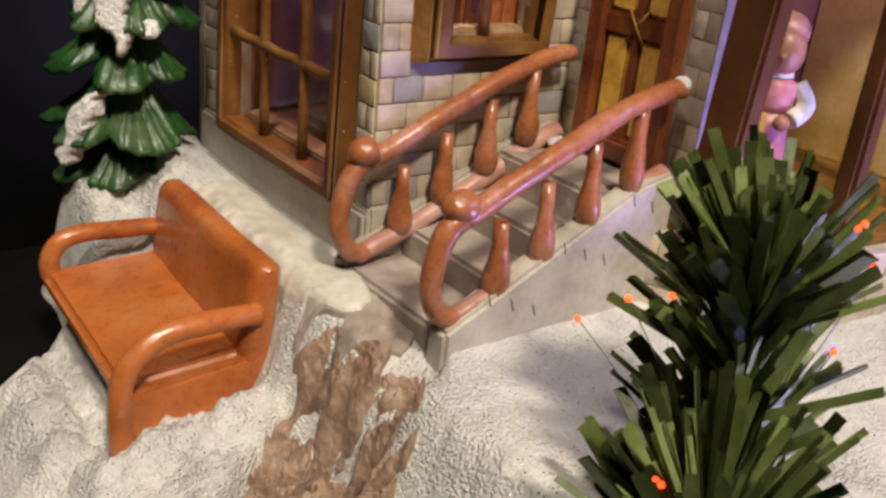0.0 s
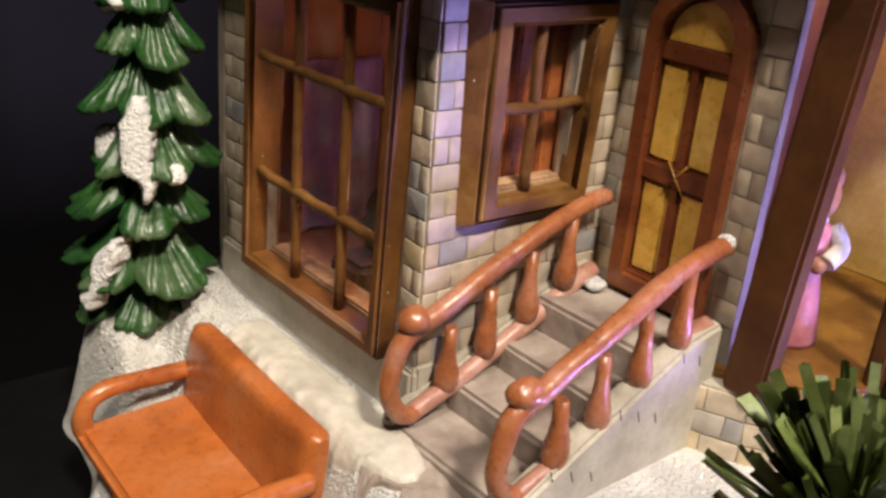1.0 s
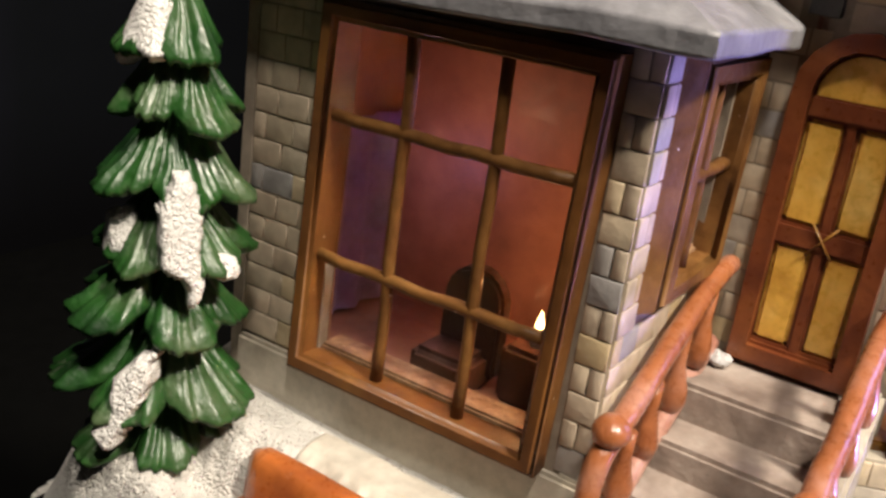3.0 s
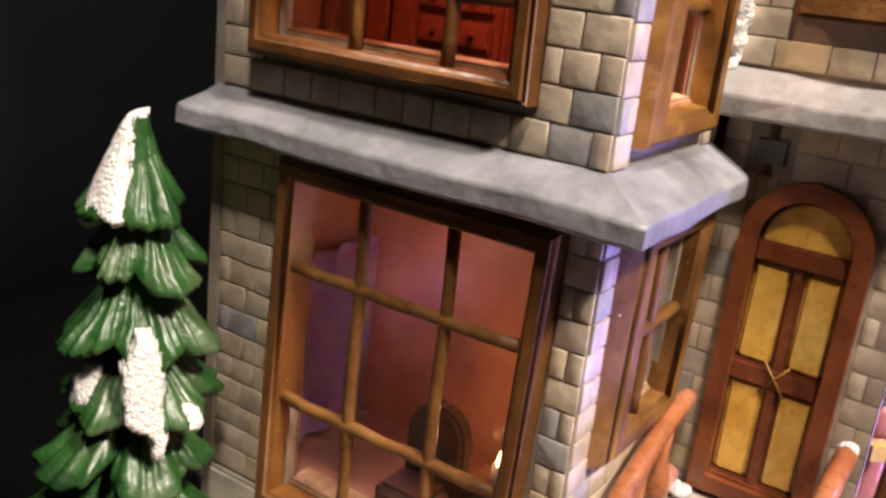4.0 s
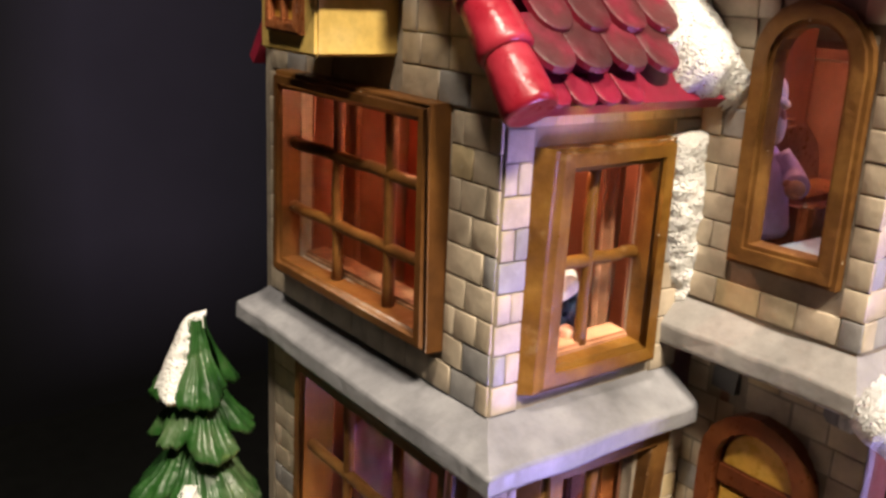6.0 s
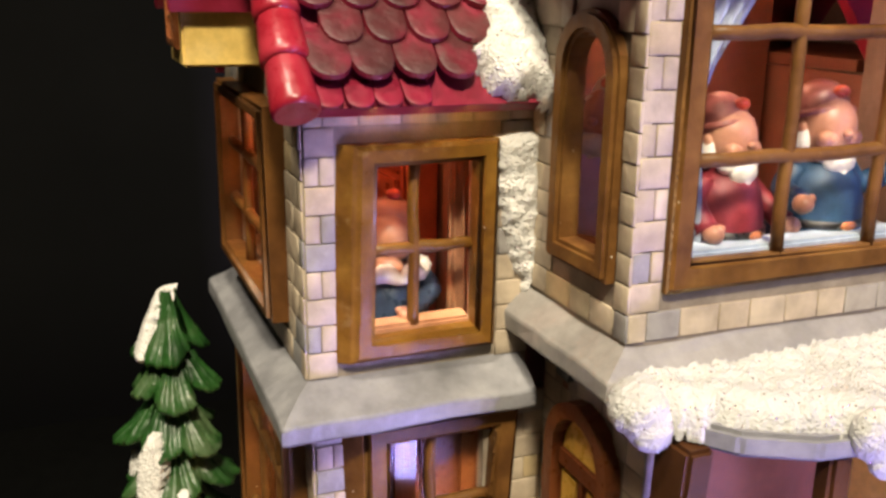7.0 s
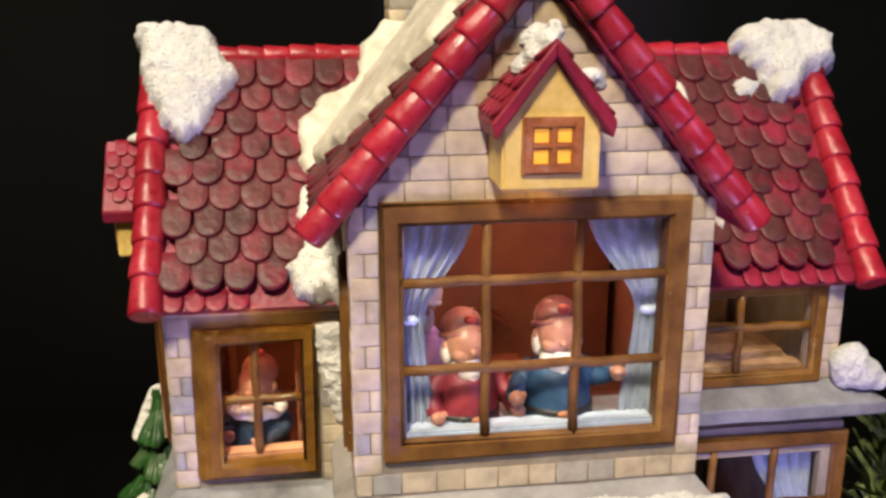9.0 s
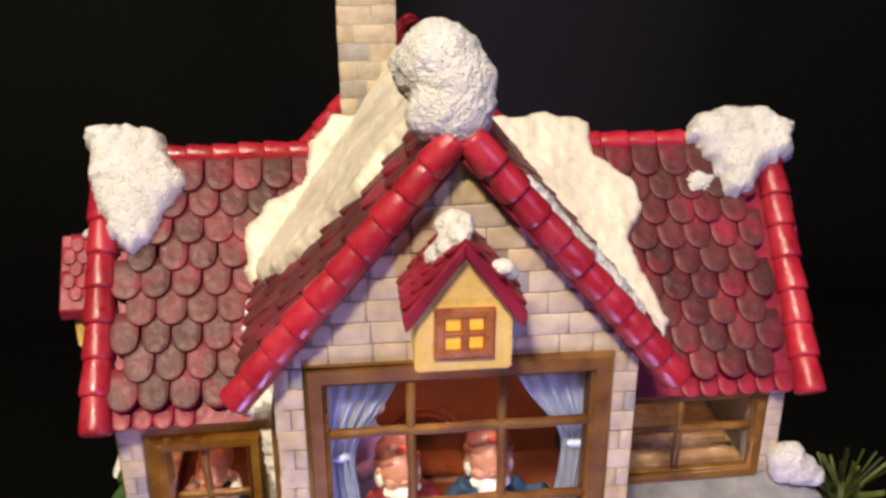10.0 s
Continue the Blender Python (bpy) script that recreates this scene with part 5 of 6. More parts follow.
snow_patch("roof_snow", MAIN, [(0.62, -0.22), (0.75, 0.25), (0.15, 0.62), (-0.05, 1.10), (-0.28, 1.45), (-0.52, 1.72), (-0.66, 1.45), (-0.66, 1.00), (-0.42, 0.72), (-0.06, 0.55), (0.05, 0.05), (0.28, -0.25)], 0.10, "cream snow filling the valley between the roofs", seed=4, mat=M_VERGE, rough=0.2, fine=0.4)
snow_patch("roof_snow", MIDL, [(1.0, -0.05), (0.80, 0.35), (0.88, 0.8), (0.78, 1.2), (0.94, 1.6), (1.02, 2.0), (1.28, 2.4), (1.65, 2.75), (2.0, 2.75), (2.35, 2.3), (2.75, 1.6), (3.2, 1.0), (3.6, 0.4), (3.7, -0.05)], 0.115, "cream snow on the gable roof beside the valley", seed=5, mat=M_VERGE, rough=0.2, fine=0.4)
snow_patch("roof_snow", MAIN, [(1.95, -0.15), (2.60, -0.20), (3.10, -0.08), (3.12, 0.30), (3.50, 0.62), (3.60, 0.92), (3.34, 1.30), (3.52, 1.75), (3.70, 2.20), (3.60, 2.38), (3.30, 1.9), (2.9, 1.4), (2.3, 0.8)], 0.10, "cream snow filling the valley between the roofs", seed=6, mat=M_VERGE, rough=0.2, fine=0.4)
snow_patch("roof_snow", MIDR, [(0.10, 0.75), (0.28, 0.75), (0.30, 1.6), (0.28, 2.45), (0.12, 2.5), (0.06, 1.7)], 0.10, "line of snow along the gable rake", seed=7)


def snow_lump(name, parts, label, seed, amp=0.07):
    """A rounded heap of snow: lumps melted into one skin, with a granular surface."""
    bm = bmesh.new()
    for c, r, st in parts:
        ball(bm, c, r, 0, 3, st)
    for v in bm.verts:
        v.co += Vector(noise.noise_vector(v.co * 2.6 + Vector((seed, 0, 0)))) * amp * 0.9
    ob = link(name, bm, M_SNOW, smooth=True)
    cell = min(r for c, r, st in parts) * 0.085
    skin = ob.modifiers.new("skin", "REMESH")
    skin.mode, skin.voxel_size, skin.use_smooth_shade = "VOXEL", max(cell, 0.018) * U, True
    melt = ob.modifiers.new("melt", "SMOOTH")
    melt.factor, melt.iterations = 0.5, 14
    for size, high in ((0.30, 0.6), (0.10, 0.5), (0.045, 0.45)):
        tex = bpy.data.textures.new("snow_grain", "CLOUDS")
        tex.noise_scale, tex.noise_depth = size * U, 2
        rough = ob.modifiers.new("grain", "DISPLACE")
        rough.texture, rough.strength, rough.mid_level = tex, amp * high * U, 0.5
    return tagged(ob, label, "snow", kind="stuff")


snow_lump("gable_snow", [((1.22, 0.06, 10.86), 0.34, (1.05, 0.8, 0.85)), ((1.26, 0.12, 11.02), 0.31, (1.0, 0.9, 1.0)), ((1.15, 0.26, 11.20), 0.31, (1.0, 1.1, 1.0)), ((1.08, 0.5, 11.06), 0.28, (1.0, 1.4, 1.1)), ((1.12, 1.0, 11.00), 0.27, (0.95, 1.7, 0.95)), ((1.10, 1.7, 10.90), 0.26, (1.0, 2.2, 0.9))],
          "heap of glittering snow on the gable peak", 1, 0.065)
snow_lump("dormer_snow", [((1.14, -0.38, 9.92), 0.10, (1.1, 1.3, 0.9)), ((1.22, -0.42, 10.01), 0.10, (1.0, 1.3, 0.9)), ((1.28, -0.40, 10.09), 0.085, (0.9, 1.5, 1.0)), ((1.05, -0.33, 9.82), 0.085, (1.1, 1.2, 0.9)), ((1.20, -0.18, 10.03), 0.13, (1.0, 1.3, 1.0))], "clot of snow on the dormer roof", 2, 0.05)
snow_lump("dormer_snow", [((1.56, -0.45, 9.77), 0.075, (1.3, 1.0, 0.9)), ((1.63, -0.42, 9.71), 0.06, (1.2, 1.0, 0.9))], "small clot of snow on the dormer roof", 3, 0.03)
snow_lump("dormer_snow", [((-2.30, 2.95, 8.88), 0.12, (1.6, 1.2, 0.6))], "thin snow on the side dormer roof", 4, 0.03)
snow_lump("ledge_snow", [((5.06, 1.22, 6.55), 0.24, (0.9, 0.8, 1.1)), ((5.20, 1.19, 6.48), 0.22, (1.0, 0.8, 0.9)), ((5.34, 1.18, 6.40), 0.15, (1.0, 0.8, 0.7))], "heap of white snow on the stone ledge", 5, 0.06)
snow_patch("roof_snow", slope_frame((0, RIDGE_Y, RIDGE_Z + 0.08), (1, 0, 0), DOWN), [(-0.60, 1.50), (-0.74, 1.95), (-0.68, 2.30), (-0.84, 2.52), (-0.74, 2.74), (-0.60, 2.90), (-0.44, 2.84), (-0.24, 2.92), (-0.22, 1.45)], 0.18, "rough white snow where the roof meets the wall", seed=16, cell=0.024, mat=M_SNOWLIT)
snow_patch("wall_snow", front(1.45), [(-0.62, 7.26), (-0.20, 7.28), (-0.18, 6.6), (-0.20, 6.10), (-0.32, 5.98), (-0.42, 6.25), (-0.55, 6.65)], 0.17, "strip of rough snow running down the wall corner", seed=8, cell=0.024, mat=M_SNOWLIT)
snow_lump("step_snow", [((-0.27, 0.06, 3.60), 0.085, (0.7, 1.0, 1.1))], "dab of snow on the handrail end", 21, 0.03)
snow_lump("step_snow", [((-0.36, 1.10, 2.86), 0.085, (1.2, 1.1, 0.6)), ((-0.30, 1.16, 2.84), 0.07, (1.0, 1.0, 0.8))], "dab of snow on the top step", 22, 0.03)
snow_patch("bay_snow", flat(5.76), [(-0.36, 0.05), (-0.36, -0.22), (-0.16, -0.42), (0.06, -0.56), (0.40, -0.76), (0.70, -0.90), (1.00, -0.98), (1.15, -0.86), (1.60, -0.84), (1.95, -0.90), (2.20, -0.92), (2.40, -0.76), (2.55, -0.56), (2.85, -0.48), (3.14, -0.38), (3.20, 0.0), (2.6, 0.16), (0.2, 0.16)], 0.19, "thick glittering snow on the bay roof", seed=9, rough=0.22)
snow_lump("bay_snow", [((0.86, -0.98, 5.76), 0.16, (1.1, 0.7, 1.1)), ((0.92, -1.02, 5.60), 0.12, (1.0, 0.6, 1.2))], "drip of snow over the bay roof edge", 8, 0.04)
snow_lump("bay_snow", [((2.20, -0.90, 5.76), 0.17, (1.1, 0.7, 1.1)), ((2.28, -0.92, 5.60), 0.10, (1.0, 0.6, 1.2))], "drip of snow over the bay roof edge", 9, 0.04)
snow_lump("bay_snow", [((-0.30, -0.22, 5.76), 0.20, (0.9, 1.1, 0.95)), ((-0.26, -0.32, 5.66), 0.16, (0.9, 1.0, 0.9))], "lump of snow at the end of the bay roof", 10, 0.05)
ta = Vector(FIR_FOOT)
tb = Vector(FIR_TIP)


def round_tree(theta, r_top, r_low, z_top, z_low):
    """A surface frame wrapped on the fir tree: u round it, v the height, h outwards."""
    def F(u, v, h):
        s = (z_top - v) / (z_top - z_low)
        r = r_top + (r_low - r_top) * s + h
        a = radians(theta) + u / max(0.5 * (r_top + r_low), 0.1)
        c = ta.lerp(tb, (v - ta.z) / (tb.z - ta.z))
        return Vector((c.x + r * math.cos(a), c.y + r * math.sin(a), v))
    return F


snow_patch("tree_snow", round_tree(190, 0.05, 0.36, 5.32, 4.55), [(-0.10, 5.36), (0.06, 5.34), (0.08, 5.0), (0.10, 4.80), (0.15, 4.66), (0.05, 4.60), (-0.04, 4.66), (-0.16, 4.58), (-0.27, 4.72), (-0.22, 5.0)], 0.06, "white snow on the tip of the fir tree", seed=11, cell=0.022, rough=0.15, fine=0.55, mat=M_SNOWLIT)
snow_patch("tree_snow", round_tree(236, 0.46, 0.62, 3.98, 2.95), [(-0.14, 3.78), (-0.02, 3.94), (0.10, 3.86), (0.18, 3.66), (0.13, 3.40), (0.16, 3.20), (0.08, 3.06), (0.02, 3.26), (-0.10, 3.30), (-0.15, 3.5)], 0.045, "white snow patch on the fir boughs", seed=12, cell=0.022, rough=0.15, fine=0.7, mat=M_SNOWLIT)
snow_patch("tree_snow", round_tree(272, 0.60, 0.66, 3.4, 3.1), [(-0.05, 3.34), (0.04, 3.36), (0.07, 3.27), (0.0, 3.22), (-0.06, 3.26)], 0.03, "white snow fleck on the fir boughs", seed=13, cell=0.02, rough=0.15, fine=0.4, mat=M_SNOWLIT)
snow_patch("tree_snow", round_tree(206, 0.56, 0.70, 2.7, 1.95), [(0.0, 2.64), (0.16, 2.70), (0.15, 2.52), (0.06, 2.36), (0.02, 2.16), (-0.08, 2.02), (-0.24, 2.10), (-0.22, 2.24), (-0.10, 2.30), (-0.14, 2.48)], 0.06, "white snow patch on the lower fir boughs", seed=14, cell=0.022, rough=0.15, fine=0.8, mat=M_SNOWLIT)
snow_patch("tree_snow", round_tree(164, 0.40, 0.46, 3.6, 3.0), [(-0.08, 3.56), (0.04, 3.60), (0.10, 3.40), (0.05, 3.22), (-0.06, 3.30)], 0.035, "white snow patch behind the fir boughs", seed=15, cell=0.022, rough=0.15, fine=0.5, mat=M_SNOWLIT)


# ---- figures ----
def gnome(place, high, coat, hat, label, turn=0.0, arms=((-0.34, -0.20, 0.34), (0.34, -0.20, 0.34)), belt=True, beard=3, collar=False):
    """A plain painted gnome figure: round body, bearded head, pointed cap, two arms; it faces -y before turning."""
    bm = bmesh.new()
    k = high
    lathe(bm, (0, 0, 0), [(0.27 * k, 0), (0.29 * k, 0.05 * k), (0.265 * k, 0.18 * k), (0.255 * k, 0.30 * k), (0.225 * k, 0.42 * k), (0.16 * k, 0.51 * k), (0.08 * k, 0.56 * k)], 20, 0)
    if belt:
        lathe(bm, (0, 0, 0.15 * k), [(0.262 * k, 0), (0.278 * k, 0.01 * k), (0.276 * k, 0.045 * k), (0.255 * k, 0.055 * k)], 20, 4)
        ball(bm, (0, -0.275 * k, 0.175 * k), 0.036 * k, 6, 2, (1.7, 0.5, 0.8))
    # head, brow, cheeks, nose and ears
    ball(bm, (0, -0.02 * k, 0.71 * k), 0.165 * k, 1, 3, (0.98, 0.98, 1.12))
    ball(bm, (0, -0.188 * k, 0.685 * k), 0.030 * k, 1, 2, (1.2, 1, 0.9))
    for s in (-1, 1):
        ball(bm, (s * 0.085 * k, -0.120 * k, 0.655 * k), 0.062 * k, 1, 2, (1.1, 0.9, 0.9))
        ball(bm, (s * 0.165 * k, 0.0, 0.70 * k), 0.038 * k, 1, 2, (0.6, 0.9, 1.2))
    # beard and side hair
    if beard == 3:
        for s in (-1, 1):
            ball(bm, (s * 0.150 * k, 0.01 * k, 0.635 * k), 0.060 * k, 3, 2, (0.7, 1.1, 1.7))
            ball(bm, (s * 0.085 * k, -0.10 * k, 0.56 * k), 0.062 * k, 3, 2, (1.2, 1, 0.8))
    ball(bm, (0, -0.14 * k, 0.53 * k), 0.095 * k, beard, 2, (1.2, 0.7, 0.95))
    ball(bm, (0, -0.165 * k, 0.47 * k), 0.045 * k, beard, 2, (0.9, 0.7, 1.3))
    # soft cap leaning back, with its knob in front
    ball(bm, (0, 0.055 * k, 0.82 * k), 0.160 * k, 2, 3, (1.04, 0.98, 0.95))
    if not collar:
        tube(bm, [(0.175 * k * math.cos(a), 0.03 * k + 0.15 * k * math.sin(a), (0.775 - 0.045 * math.sin(a)) * k) for a in (2 * math.pi * q / 20 for q in range(21))], 0.020 * k, 8, 2)
    ball(bm, (0.02 * k, (0.03 if collar else -0.075) * k, (0.99 if collar else 0.91) * k), 0.048 * k, 5, 2, (1.1, 0.9, 0.8))
    if collar:
        ring = [(0.22 * k * math.cos(a), 0.20 * k * math.sin(a) - 0.03 * k, (0.50 + 0.022 * math.sin(7 * a)) * k) for a in (2 * math.pi * q / 42 for q in range(43))]
        tube(bm, ring, [0.055 * k + 0.012 * k * math.sin(14 * math.pi * q / 42) for q in range(43)], 8, 3)
    for s, (ax, ay, az) in zip((-1, 1), arms):
        arm = bezier([(s * 0.17 * k, 0, 0.47 * k), (s * 0.28 * k, -0.03 * k, 0.36 * k), (ax * k, ay * k, az * k)], 4)
        tube(bm, arm, [(0.078 - 0.012 * q / len(arm)) * k for q in range(len(arm))], 10, 0)
        tube(bm, [arm[-1].lerp(arm[-2], 0.3), arm[-1]], 0.074 * k, 10, 0)
        ball(bm, (ax * k, ay * k - 0.045 * k, az * k - 0.01 * k), 0.060 * k, 1, 2, (1.0, 1.1, 0.95))
        ball(bm, (ax * k - s * 0.045 * k, ay * k - 0.055 * k, az * k + 0.02 * k), 0.025 * k, 1, 2, (1, 1.2, 1))
    bmesh.ops.rotate(bm, verts=bm.verts, cent=(0, 0, 0), matrix=Matrix.Rotation(turn, 3, "Z"))
    bmesh.ops.translate(bm, verts=bm.verts, vec=Vector(place))
    return tagged(link("gnome_figure", bm, [coat, M_SKIN, hat, M_WHITE, M_BLACK, M_HAT, M_RAIL], smooth=True), label, "figurine")


gnome((0.775, 0.55, 6.45), 1.19, M_MAROON, M_CAP, "painted gnome figurine in a maroon coat with a white beard", turn=0.25, arms=((-0.30, -0.16, 0.22), (0.34, -0.22, 0.20)))
gnome((1.65, 0.55, 6.45), 1.26, M_BLUE, M_CAP, "painted gnome figurine in a blue tunic with outstretched arms", turn=0.0, arms=((-0.36, -0.24, 0.34), (0.42, -0.12, 0.44)))
gnome((-1.20, 1.98, 5.55), 1.18, M_NAVY, M_SKIN, "painted gnome figurine in a dark blue coat behind the window", turn=-0.45, belt=False, beard=1, collar=True, arms=((-0.16, -0.24, 0.30), (0.14, -0.24, 0.28)))
gnome((0.45, 1.5, 6.45), 1.25, M_LILAC, M_WHITE, "painted gnome figurine in a lilac coat and pale cap", turn=-1.2, belt=False)
sofa = empty("armchair", (1.1, 1.35, 6.40), "red-brown upholstered armchair behind the figures", "armchair")
bm = bmesh.new()
box(bm, 0.62, 1.58, 1.05, 1.70, 5.98, 6.75)
soften(bm, 0.08, 3)
link("seat", bm, M_DOOR, sofa)
bm = bmesh.new()
prism(bm, front(1.72), arch_points(0.66, 1.54, 6.5, 7.25), 0.0, 0.18)
soften(bm, 0.05, 2)
link("backrest", bm, M_DOOR, sofa)
# lower part of the stand on which the pair stands
bm = bmesh.new()
box(bm, 0.05, 2.6, 0.20, 0.95, 5.96, 6.50)
soften(bm, 0.03)
tagged(link("window_shelf", bm, M_BLUECLOTH), "pale blue shelf behind the wide window", "shelf")

# woman figurine in the bay
bm = bmesh.new()
g = Vector((0.80, 0.02, 2.59))
lathe(bm, g, [(0.26, 0.0), (0.27, 0.05), (0.22, 0.35), (0.17, 0.65), (0.16, 0.78)], 16, 0)
lathe(bm, g + Vector((0, 0, 0.74)), [(0.15, 0), (0.19, 0.12), (0.18, 0.26), (0.07, 0.34)], 14, 1)
ball(bm, g + Vector((0, -0.03, 1.24)), 0.185, 2, 3, (0.95, 0.95, 1.10))
ball(bm, g + Vector((0, 0.045, 1.38)), 0.172, 3, 3, (1.06, 1.0, 0.9))
ball(bm, g + Vector((0, -0.205, 1.22)), 0.032, 2, 2)
lathe(bm, g + Vector((0, -0.01, 1.03)), [(0.09, 0.0), (0.135, 0.02), (0.125, 0.06), (0.08, 0.08)], 14, 4)
for s in (-1, 1):
    tube(bm, bezier([g + Vector((s * 0.17, 0, 1.0)), g + Vector((s * 0.26, -0.06, 0.85)), g + Vector((s * 0.16, -0.17, 0.74))], 4), 0.075, 10, 4)
    ball(bm, g + Vector((s * 0.10, -0.20, 0.72)), 0.065, 2, 2)
box(bm, g.x - 0.16, g.x - 0.02, g.y - 0.30, g.y - 0.18, g.z + 0.66, g.z + 0.78, 5)
bmesh.ops.rotate(bm, verts=bm.verts, cent=g, matrix=Matrix.Rotation(radians(-52), 3, "Z"))
tagged(link("woman_figurine", bm, [M_PINK, M_PINK, M_SKIN, M_HOOD, M_WHITE, M_YELLOW], smooth=False), "painted figurine of a woman in a pink dress and white sleeves", "figurine")


# ---- curtains and furniture behind the windows ----
def curtain(F, u0, u1, v0, v1, tie, mat, label, side=1, folds=5, n=0.0):
    """A gathered curtain: pleated from the rail, drawn in at the tie and falling below it."""
    bm = bmesh.new()
    rows, cols = 18, 26
    v = {}
    for p in range(rows + 1):
        s = p / rows
        z = v1 + (v0 - v1) * s
        if tie is None:
            wide = 1.0
        else:
            ts = (v1 - tie) / (v1 - v0)
            wide = 1.0 - 0.62 * smooth(0, ts, s) ** 1.3 if s < ts else 0.38 + 0.14 * smooth(ts, 1.0, s)
        for q in range(cols + 1):
            w = q / cols
            u = (u0 + (u1 - u0) * w * wide) if side > 0 else (u1 - (u1 - u0) * w * wide)
            v[p, q] = bm.verts.new(F(u, z, n + 0.035 * math.sin(w * folds * 2 * math.pi + 0.5 * math.sin(5 * s))))
    for p in range(rows):
        for q in range(cols):
            bm.faces.new((v[p, q], v[p, q + 1], v[p + 1, q + 1], v[p + 1, q])).smooth = True
    bmesh.ops.solidify(bm, geom=list(bm.faces), thickness=0.03)
    ob = link("curtain", bm, mat)
    if tie is not None:
        bm = bmesh.new()
        uc = (u0 + (u1 - u0) * 0.2) if side > 0 else (u1 - (u1 - u0) * 0.2)
        ball(bm, F(uc, tie, n + 0.01), 0.08, 0, 3, (1.2, 0.6, 0.6))
        wobble(bm, 0.025, 9.0)
        link("tie", bm, mat, ob)
    return tagged(ob, label, "curtain")


curtain(front(0.30), 0.10, 0.82, 6.48, 8.64, 7.62, M_BLUECLOTH, "pale blue curtain tied back beside the wide window", 1)
curtain(front(0.30), 1.80, 2.58, 6.48, 8.64, 7.62, M_BLUECLOTH, "pale blue curtain tied back beside the wide window", -1)
curtain(front(RY + 0.22), 4.2, 4.95, 3.1, 5.6, 4.45, M_BLUECLOTH, "pale blue curtain tied back in the lower room", -1)
curtain(front(4.12), -1.45, -0.44, 2.45, 4.15, None, M_LILAC, "lilac curtain hanging in the lower room", 1, 3)
curtain(left(-1.62), 3.62, 3.92, 5.4, 7.4, None, M_PEACH, "peach curtain hanging beside the upper window", 1, 2)
curtain(front(1.78), -0.80, -0.58, 5.4, 7.3, None, M_PEACH, "peach curtain hanging beside the upper window", 1, 2)

cab = empty("cabinet", (-0.6, 3.6, 5.32), "red-lit wooden chest with carved drawers against the inner wall", "cabinet")
bm = bmesh.new()
box(bm, -0.75, -0.42, 2.92, 4.20, 5.32, 7.46)
soften(bm, 0.03)
link("body", bm, M_CABINET, cab)
for k in range(8):
    bm = bmesh.new()
    block(bm, left(-0.75), 3.00, 3.66, 5.40 + 0.255 * k, 5.61 + 0.255 * k, 0.002, 0.06)
    soften(bm, 0.025)
    dr = link("drawer", bm, M_CABINET, cab)
    for y in (3.16, 3.50):
        bm = bmesh.new()
        ball(bm, (-0.83, y, 5.505 + 0.255 * k), 0.03, 0, 2)
        link("knob", bm, M_CABINET, dr)
for u0, u1 in ((3.70, 3.92), (3.95, 4.17)):
    bm = bmesh.new()
    block(bm, left(-0.75), u0, u1, 5.42, 7.34, 0.002, 0.06)
    soften(bm, 0.025)
    link("door", bm, M_CABINET, cab)

chair = empty("armchair", (-1.45, 2.78, 2.40), "dark brown round-backed armchair in the lower room", "armchair")
bm = bmesh.new()
box(bm, -1.72, -1.20, 2.52, 3.02, 2.40, 2.72)
soften(bm, 0.06, 3)
link("seat", bm, M_DARK, chair)
bm = bmesh.new()
prism(bm, left(-1.28), arch_points(2.46, 2.98, 2.5, 3.34), -0.06, 0.10)
soften(bm, 0.03)
link("backrest", bm, M_DARK, chair)
bm = bmesh.new()
box(bm, -1.44, -0.80, 1.95, 2.40, 2.40, 2.86)
soften(bm, 0.04)
tagged(link("side_table", bm, M_DARK), "dark wooden side table in the lower room", "table")
# flat red-brown surface behind the panes; its cupboard body and doors are made up
board = empty("inner_board", (-0.78, 1.66, 2.40), "flat red-brown board behind the lower window", "cupboard")
bm = bmesh.new()
box(bm, -1.10, -0.44, 1.60, 1.76, 2.40, 5.05)
soften(bm, 0.03)
link("body", bm, M_DOOR, board)
for u0, u1 in ((-1.07, -0.79), (-0.75, -0.47)):
    bm = bmesh.new()
    block(bm, front(1.60), u0, u1, 2.55, 4.95, 0.002, 0.035)
    soften(bm, 0.015)
    link("door", bm, M_DOOR, board)
candle = empty("candle", (-1.26, 2.20, 2.86), "small lit candle on the side table", "candle")
bm = bmesh.new()
lathe(bm, (-1.26, 2.20, 2.86), [(0.05, 0), (0.05, 0.14), (0.02, 0.15)], 10)
link("stick", bm, M_WHITE, candle)
bm = bmesh.new()
lathe(bm, (-1.26, 2.20, 2.98), [(0.012, 0), (0.034, 0.04), (0.022, 0.09), (0.004, 0.16)], 10)
link("flame", bm, M_FLAME, candle)
bed = bmesh.new()
box(bed, 3.1, 4.7, 1.75, 2.9, 6.0, 6.50)
soften(bed, 0.08, 3)
wobble(bed, 0.03, 3.0)
bed_thing = empty("bed", (3.9, 2.3, 6.0), "small bed with dull beige bedding and an arched headboard", "bed")
link("bedding", bed, M_SILL, bed_thing)
bm = bmesh.new()
prism(bm, front(2.98), arch_points(3.55, 4.45, 6.3, 7.22), 0.0, 0.10)
soften(bm, 0.04, 2)
wobble(bm, 0.02, 3.0)
link("headboard", bm, M_SILL, bed_thing)


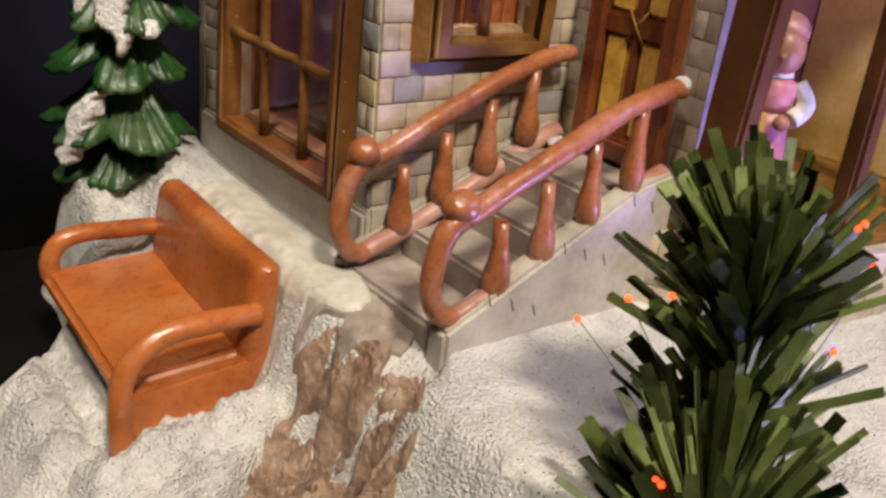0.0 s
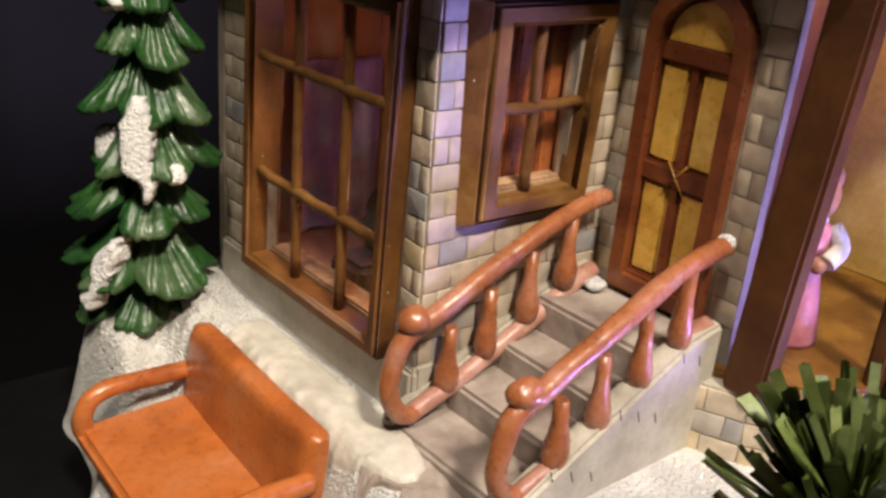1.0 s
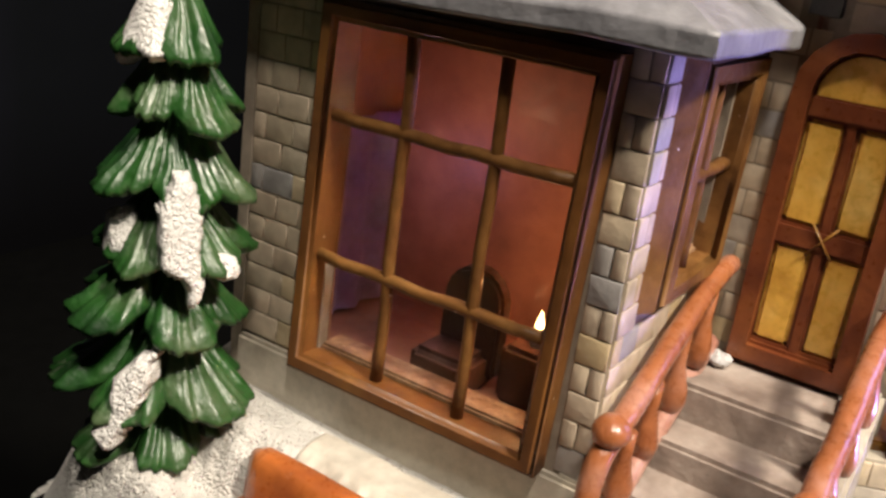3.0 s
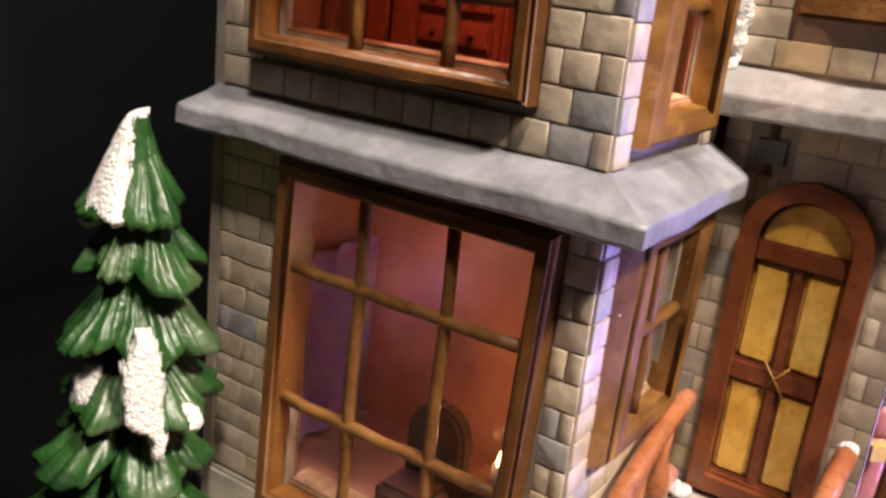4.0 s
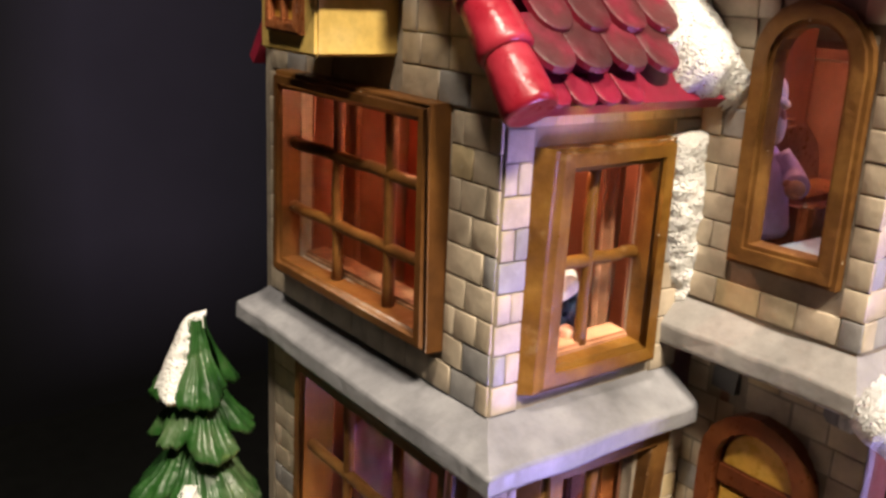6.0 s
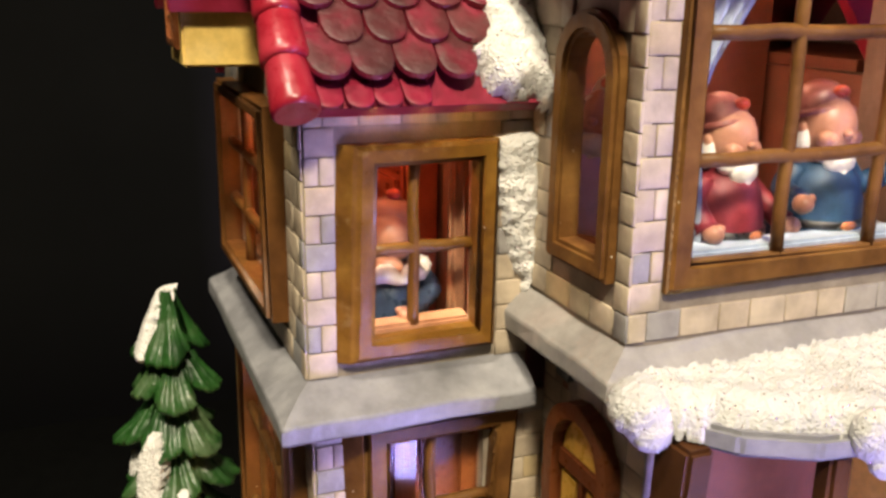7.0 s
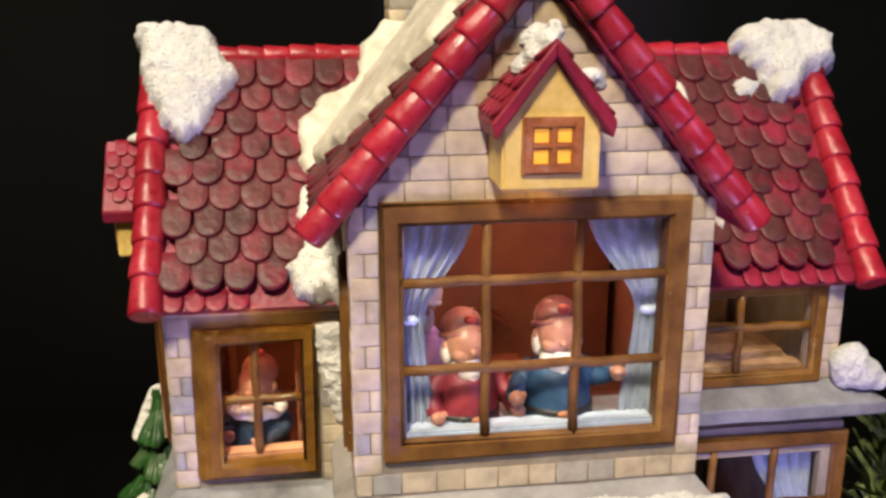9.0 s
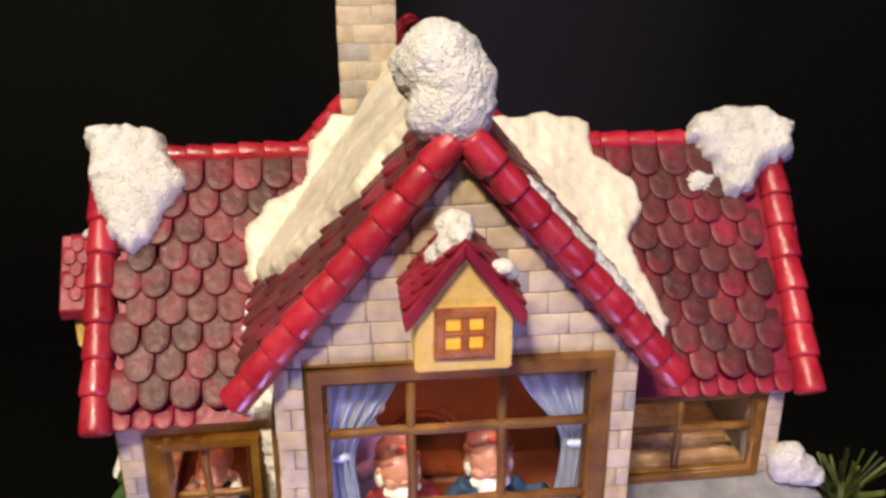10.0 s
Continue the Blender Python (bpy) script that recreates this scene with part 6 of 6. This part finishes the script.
# ---- tinsel branches with light tips ----
def needle_mesh():
    bm = bmesh.new()
    rows = []
    for k in range(5):
        s = k / 4
        w = 0.5 * (1 - 0.25 * s)
        rows.append([bm.verts.new((-w, 0.12 * s * s + 0.1 * w, s)), bm.verts.new((0, 0.12 * s * s - 0.12, s)), bm.verts.new((w, 0.12 * s * s + 0.1 * w, s))])
    for a, b in zip(rows, rows[1:]):
        for i in range(2):
            bm.faces.new((a[i], a[i + 1], b[i + 1], b[i]))
    bmesh.ops.solidify(bm, geom=list(bm.faces), thickness=0.10)
    return to_mesh("needle", bm, M_NEEDLE)


NEEDLE = needle_mesh()


def tinsel(line, count, length, label, seed, lights=(), brush=0.0, spread=(0.0, 1.0), lean_most=1.15, wide=0.042):
    """A foil branch: needles all along the stem, and a share of them (brush) standing up from its end."""
    rnd = random.Random(seed)
    pts = bezier(line, 8)
    ob = empty("tinsel_branch", line[0], label, "tinsel branch")
    bm = bmesh.new()
    tube(bm, pts, 0.035, 8)
    link("stem", bm, M_NEEDLE, ob)
    for k in range(count):
        top = k < count * brush
        t = rnd.uniform(0.78, 1.0) if top else rnd.uniform(*spread)
        i = min(int(t * (len(pts) - 1)), len(pts) - 2)
        p = pts[i].lerp(pts[i + 1], t * (len(pts) - 1) - i)
        axis = (pts[i + 1] - pts[i]).normalized()
        o = Matrix.Rotation(rnd.uniform(0, 2 * math.pi), 3, axis) @ axis.orthogonal().normalized()
        lean = rnd.uniform(0.05, 0.75) if top else rnd.uniform(0.25, lean_most)
        d = (axis * math.cos(lean) + o * math.sin(lean)).normalized()
        L = length * rnd.uniform(0.65, 1.15)
        m = Matrix.Translation(p * U) @ d.to_track_quat("Z", "Y").to_matrix().to_4x4() @ Matrix.Rotation(rnd.uniform(0, 6.28), 4, "Z") @ Matrix.Diagonal((wide * U * rnd.uniform(0.75, 1.25), rnd.uniform(0.15, 0.6) * U, L * U, 1))
        piece("needle", NEEDLE, m, ob)
    for base, tip in lights:
        bm = bmesh.new()
        tube(bm, bezier([base, Vector(base).lerp(Vector(tip), 0.6) + Vector((0.03, 0, 0)), tip], 4), 0.0028, 6)
        fib = link("fibre", bm, M_FIBRE, ob, "clear plastic light fibre")
        bm = bmesh.new()
        ball(bm, Vector(tip), 0.017, 0, 2)
        link("light_tip", bm, M_LED, fib, "glowing red tip")
    return ob


tinsel([(-2.30, -2.45, 1.2), (-2.12, -2.18, 2.0), (-1.99, -2.03, 2.45), (-1.90, -1.93, 2.95), (-1.88, -1.88, 3.15)], 298, 0.74, "green foil tinsel branch with glowing red fibre tips", 3,
       [((-2.1, -1.9, 2.3), (-2.40, -1.56, 3.10)), ((-2.0, -1.9, 2.4), (-2.26, -1.70, 3.15)), ((-2.2, -1.8, 2.3), (-2.55, -1.40, 2.95)), ((-2.3, -2.1, 2.0), (-2.60, -2.07, 2.47)), ((-2.3, -2.1, 2.0), (-2.59, -2.10, 2.45)),
        ((-1.8, -2.1, 2.8), (-1.57, -2.13, 3.55)), ((-1.8, -2.1, 2.8), (-1.56, -2.15, 3.58)), ((-1.8, -2.1, 2.7), (-1.58, -2.11, 3.52)), ((-1.8, -2.1, 2.6), (-1.57, -2.25, 3.41)), ((-1.8, -2.1, 2.5), (-1.74, -2.27, 3.01))], brush=0.34, spread=(0.36, 0.88))
tinsel([(-2.62, -2.60, 1.0), (-2.50, -2.44, 1.5), (-2.42, -2.32, 1.9), (-2.38, -2.26, 2.10)], 150, 0.84, "lower green foil tinsel branch with thin spreading needles", 8, brush=0.4, spread=(0.55, 1.0), lean_most=1.35, wide=0.026)
tinsel([(6.8, 2.9, 1.0), (6.75, 2.8, 2.6), (6.7, 2.7, 4.0), (6.7, 2.6, 4.9)], 200, 0.75, "green foil tinsel branch behind the cottage", 5)

# white mains lead on the table
bm = bmesh.new()
tube(bm, bezier([(-4.0, 3.35, 0.56), (-4.30, 3.04, 0.56), (-4.6, 2.72, 0.56), (-5.2, 2.0, 0.56), (-6.5, 1.2, 0.56), (-9.0, 1.0, 0.56)], 8), 0.06, 8)
tagged(link("power_lead", bm, M_WHITE), "white plastic power lead on the black table", "cable")
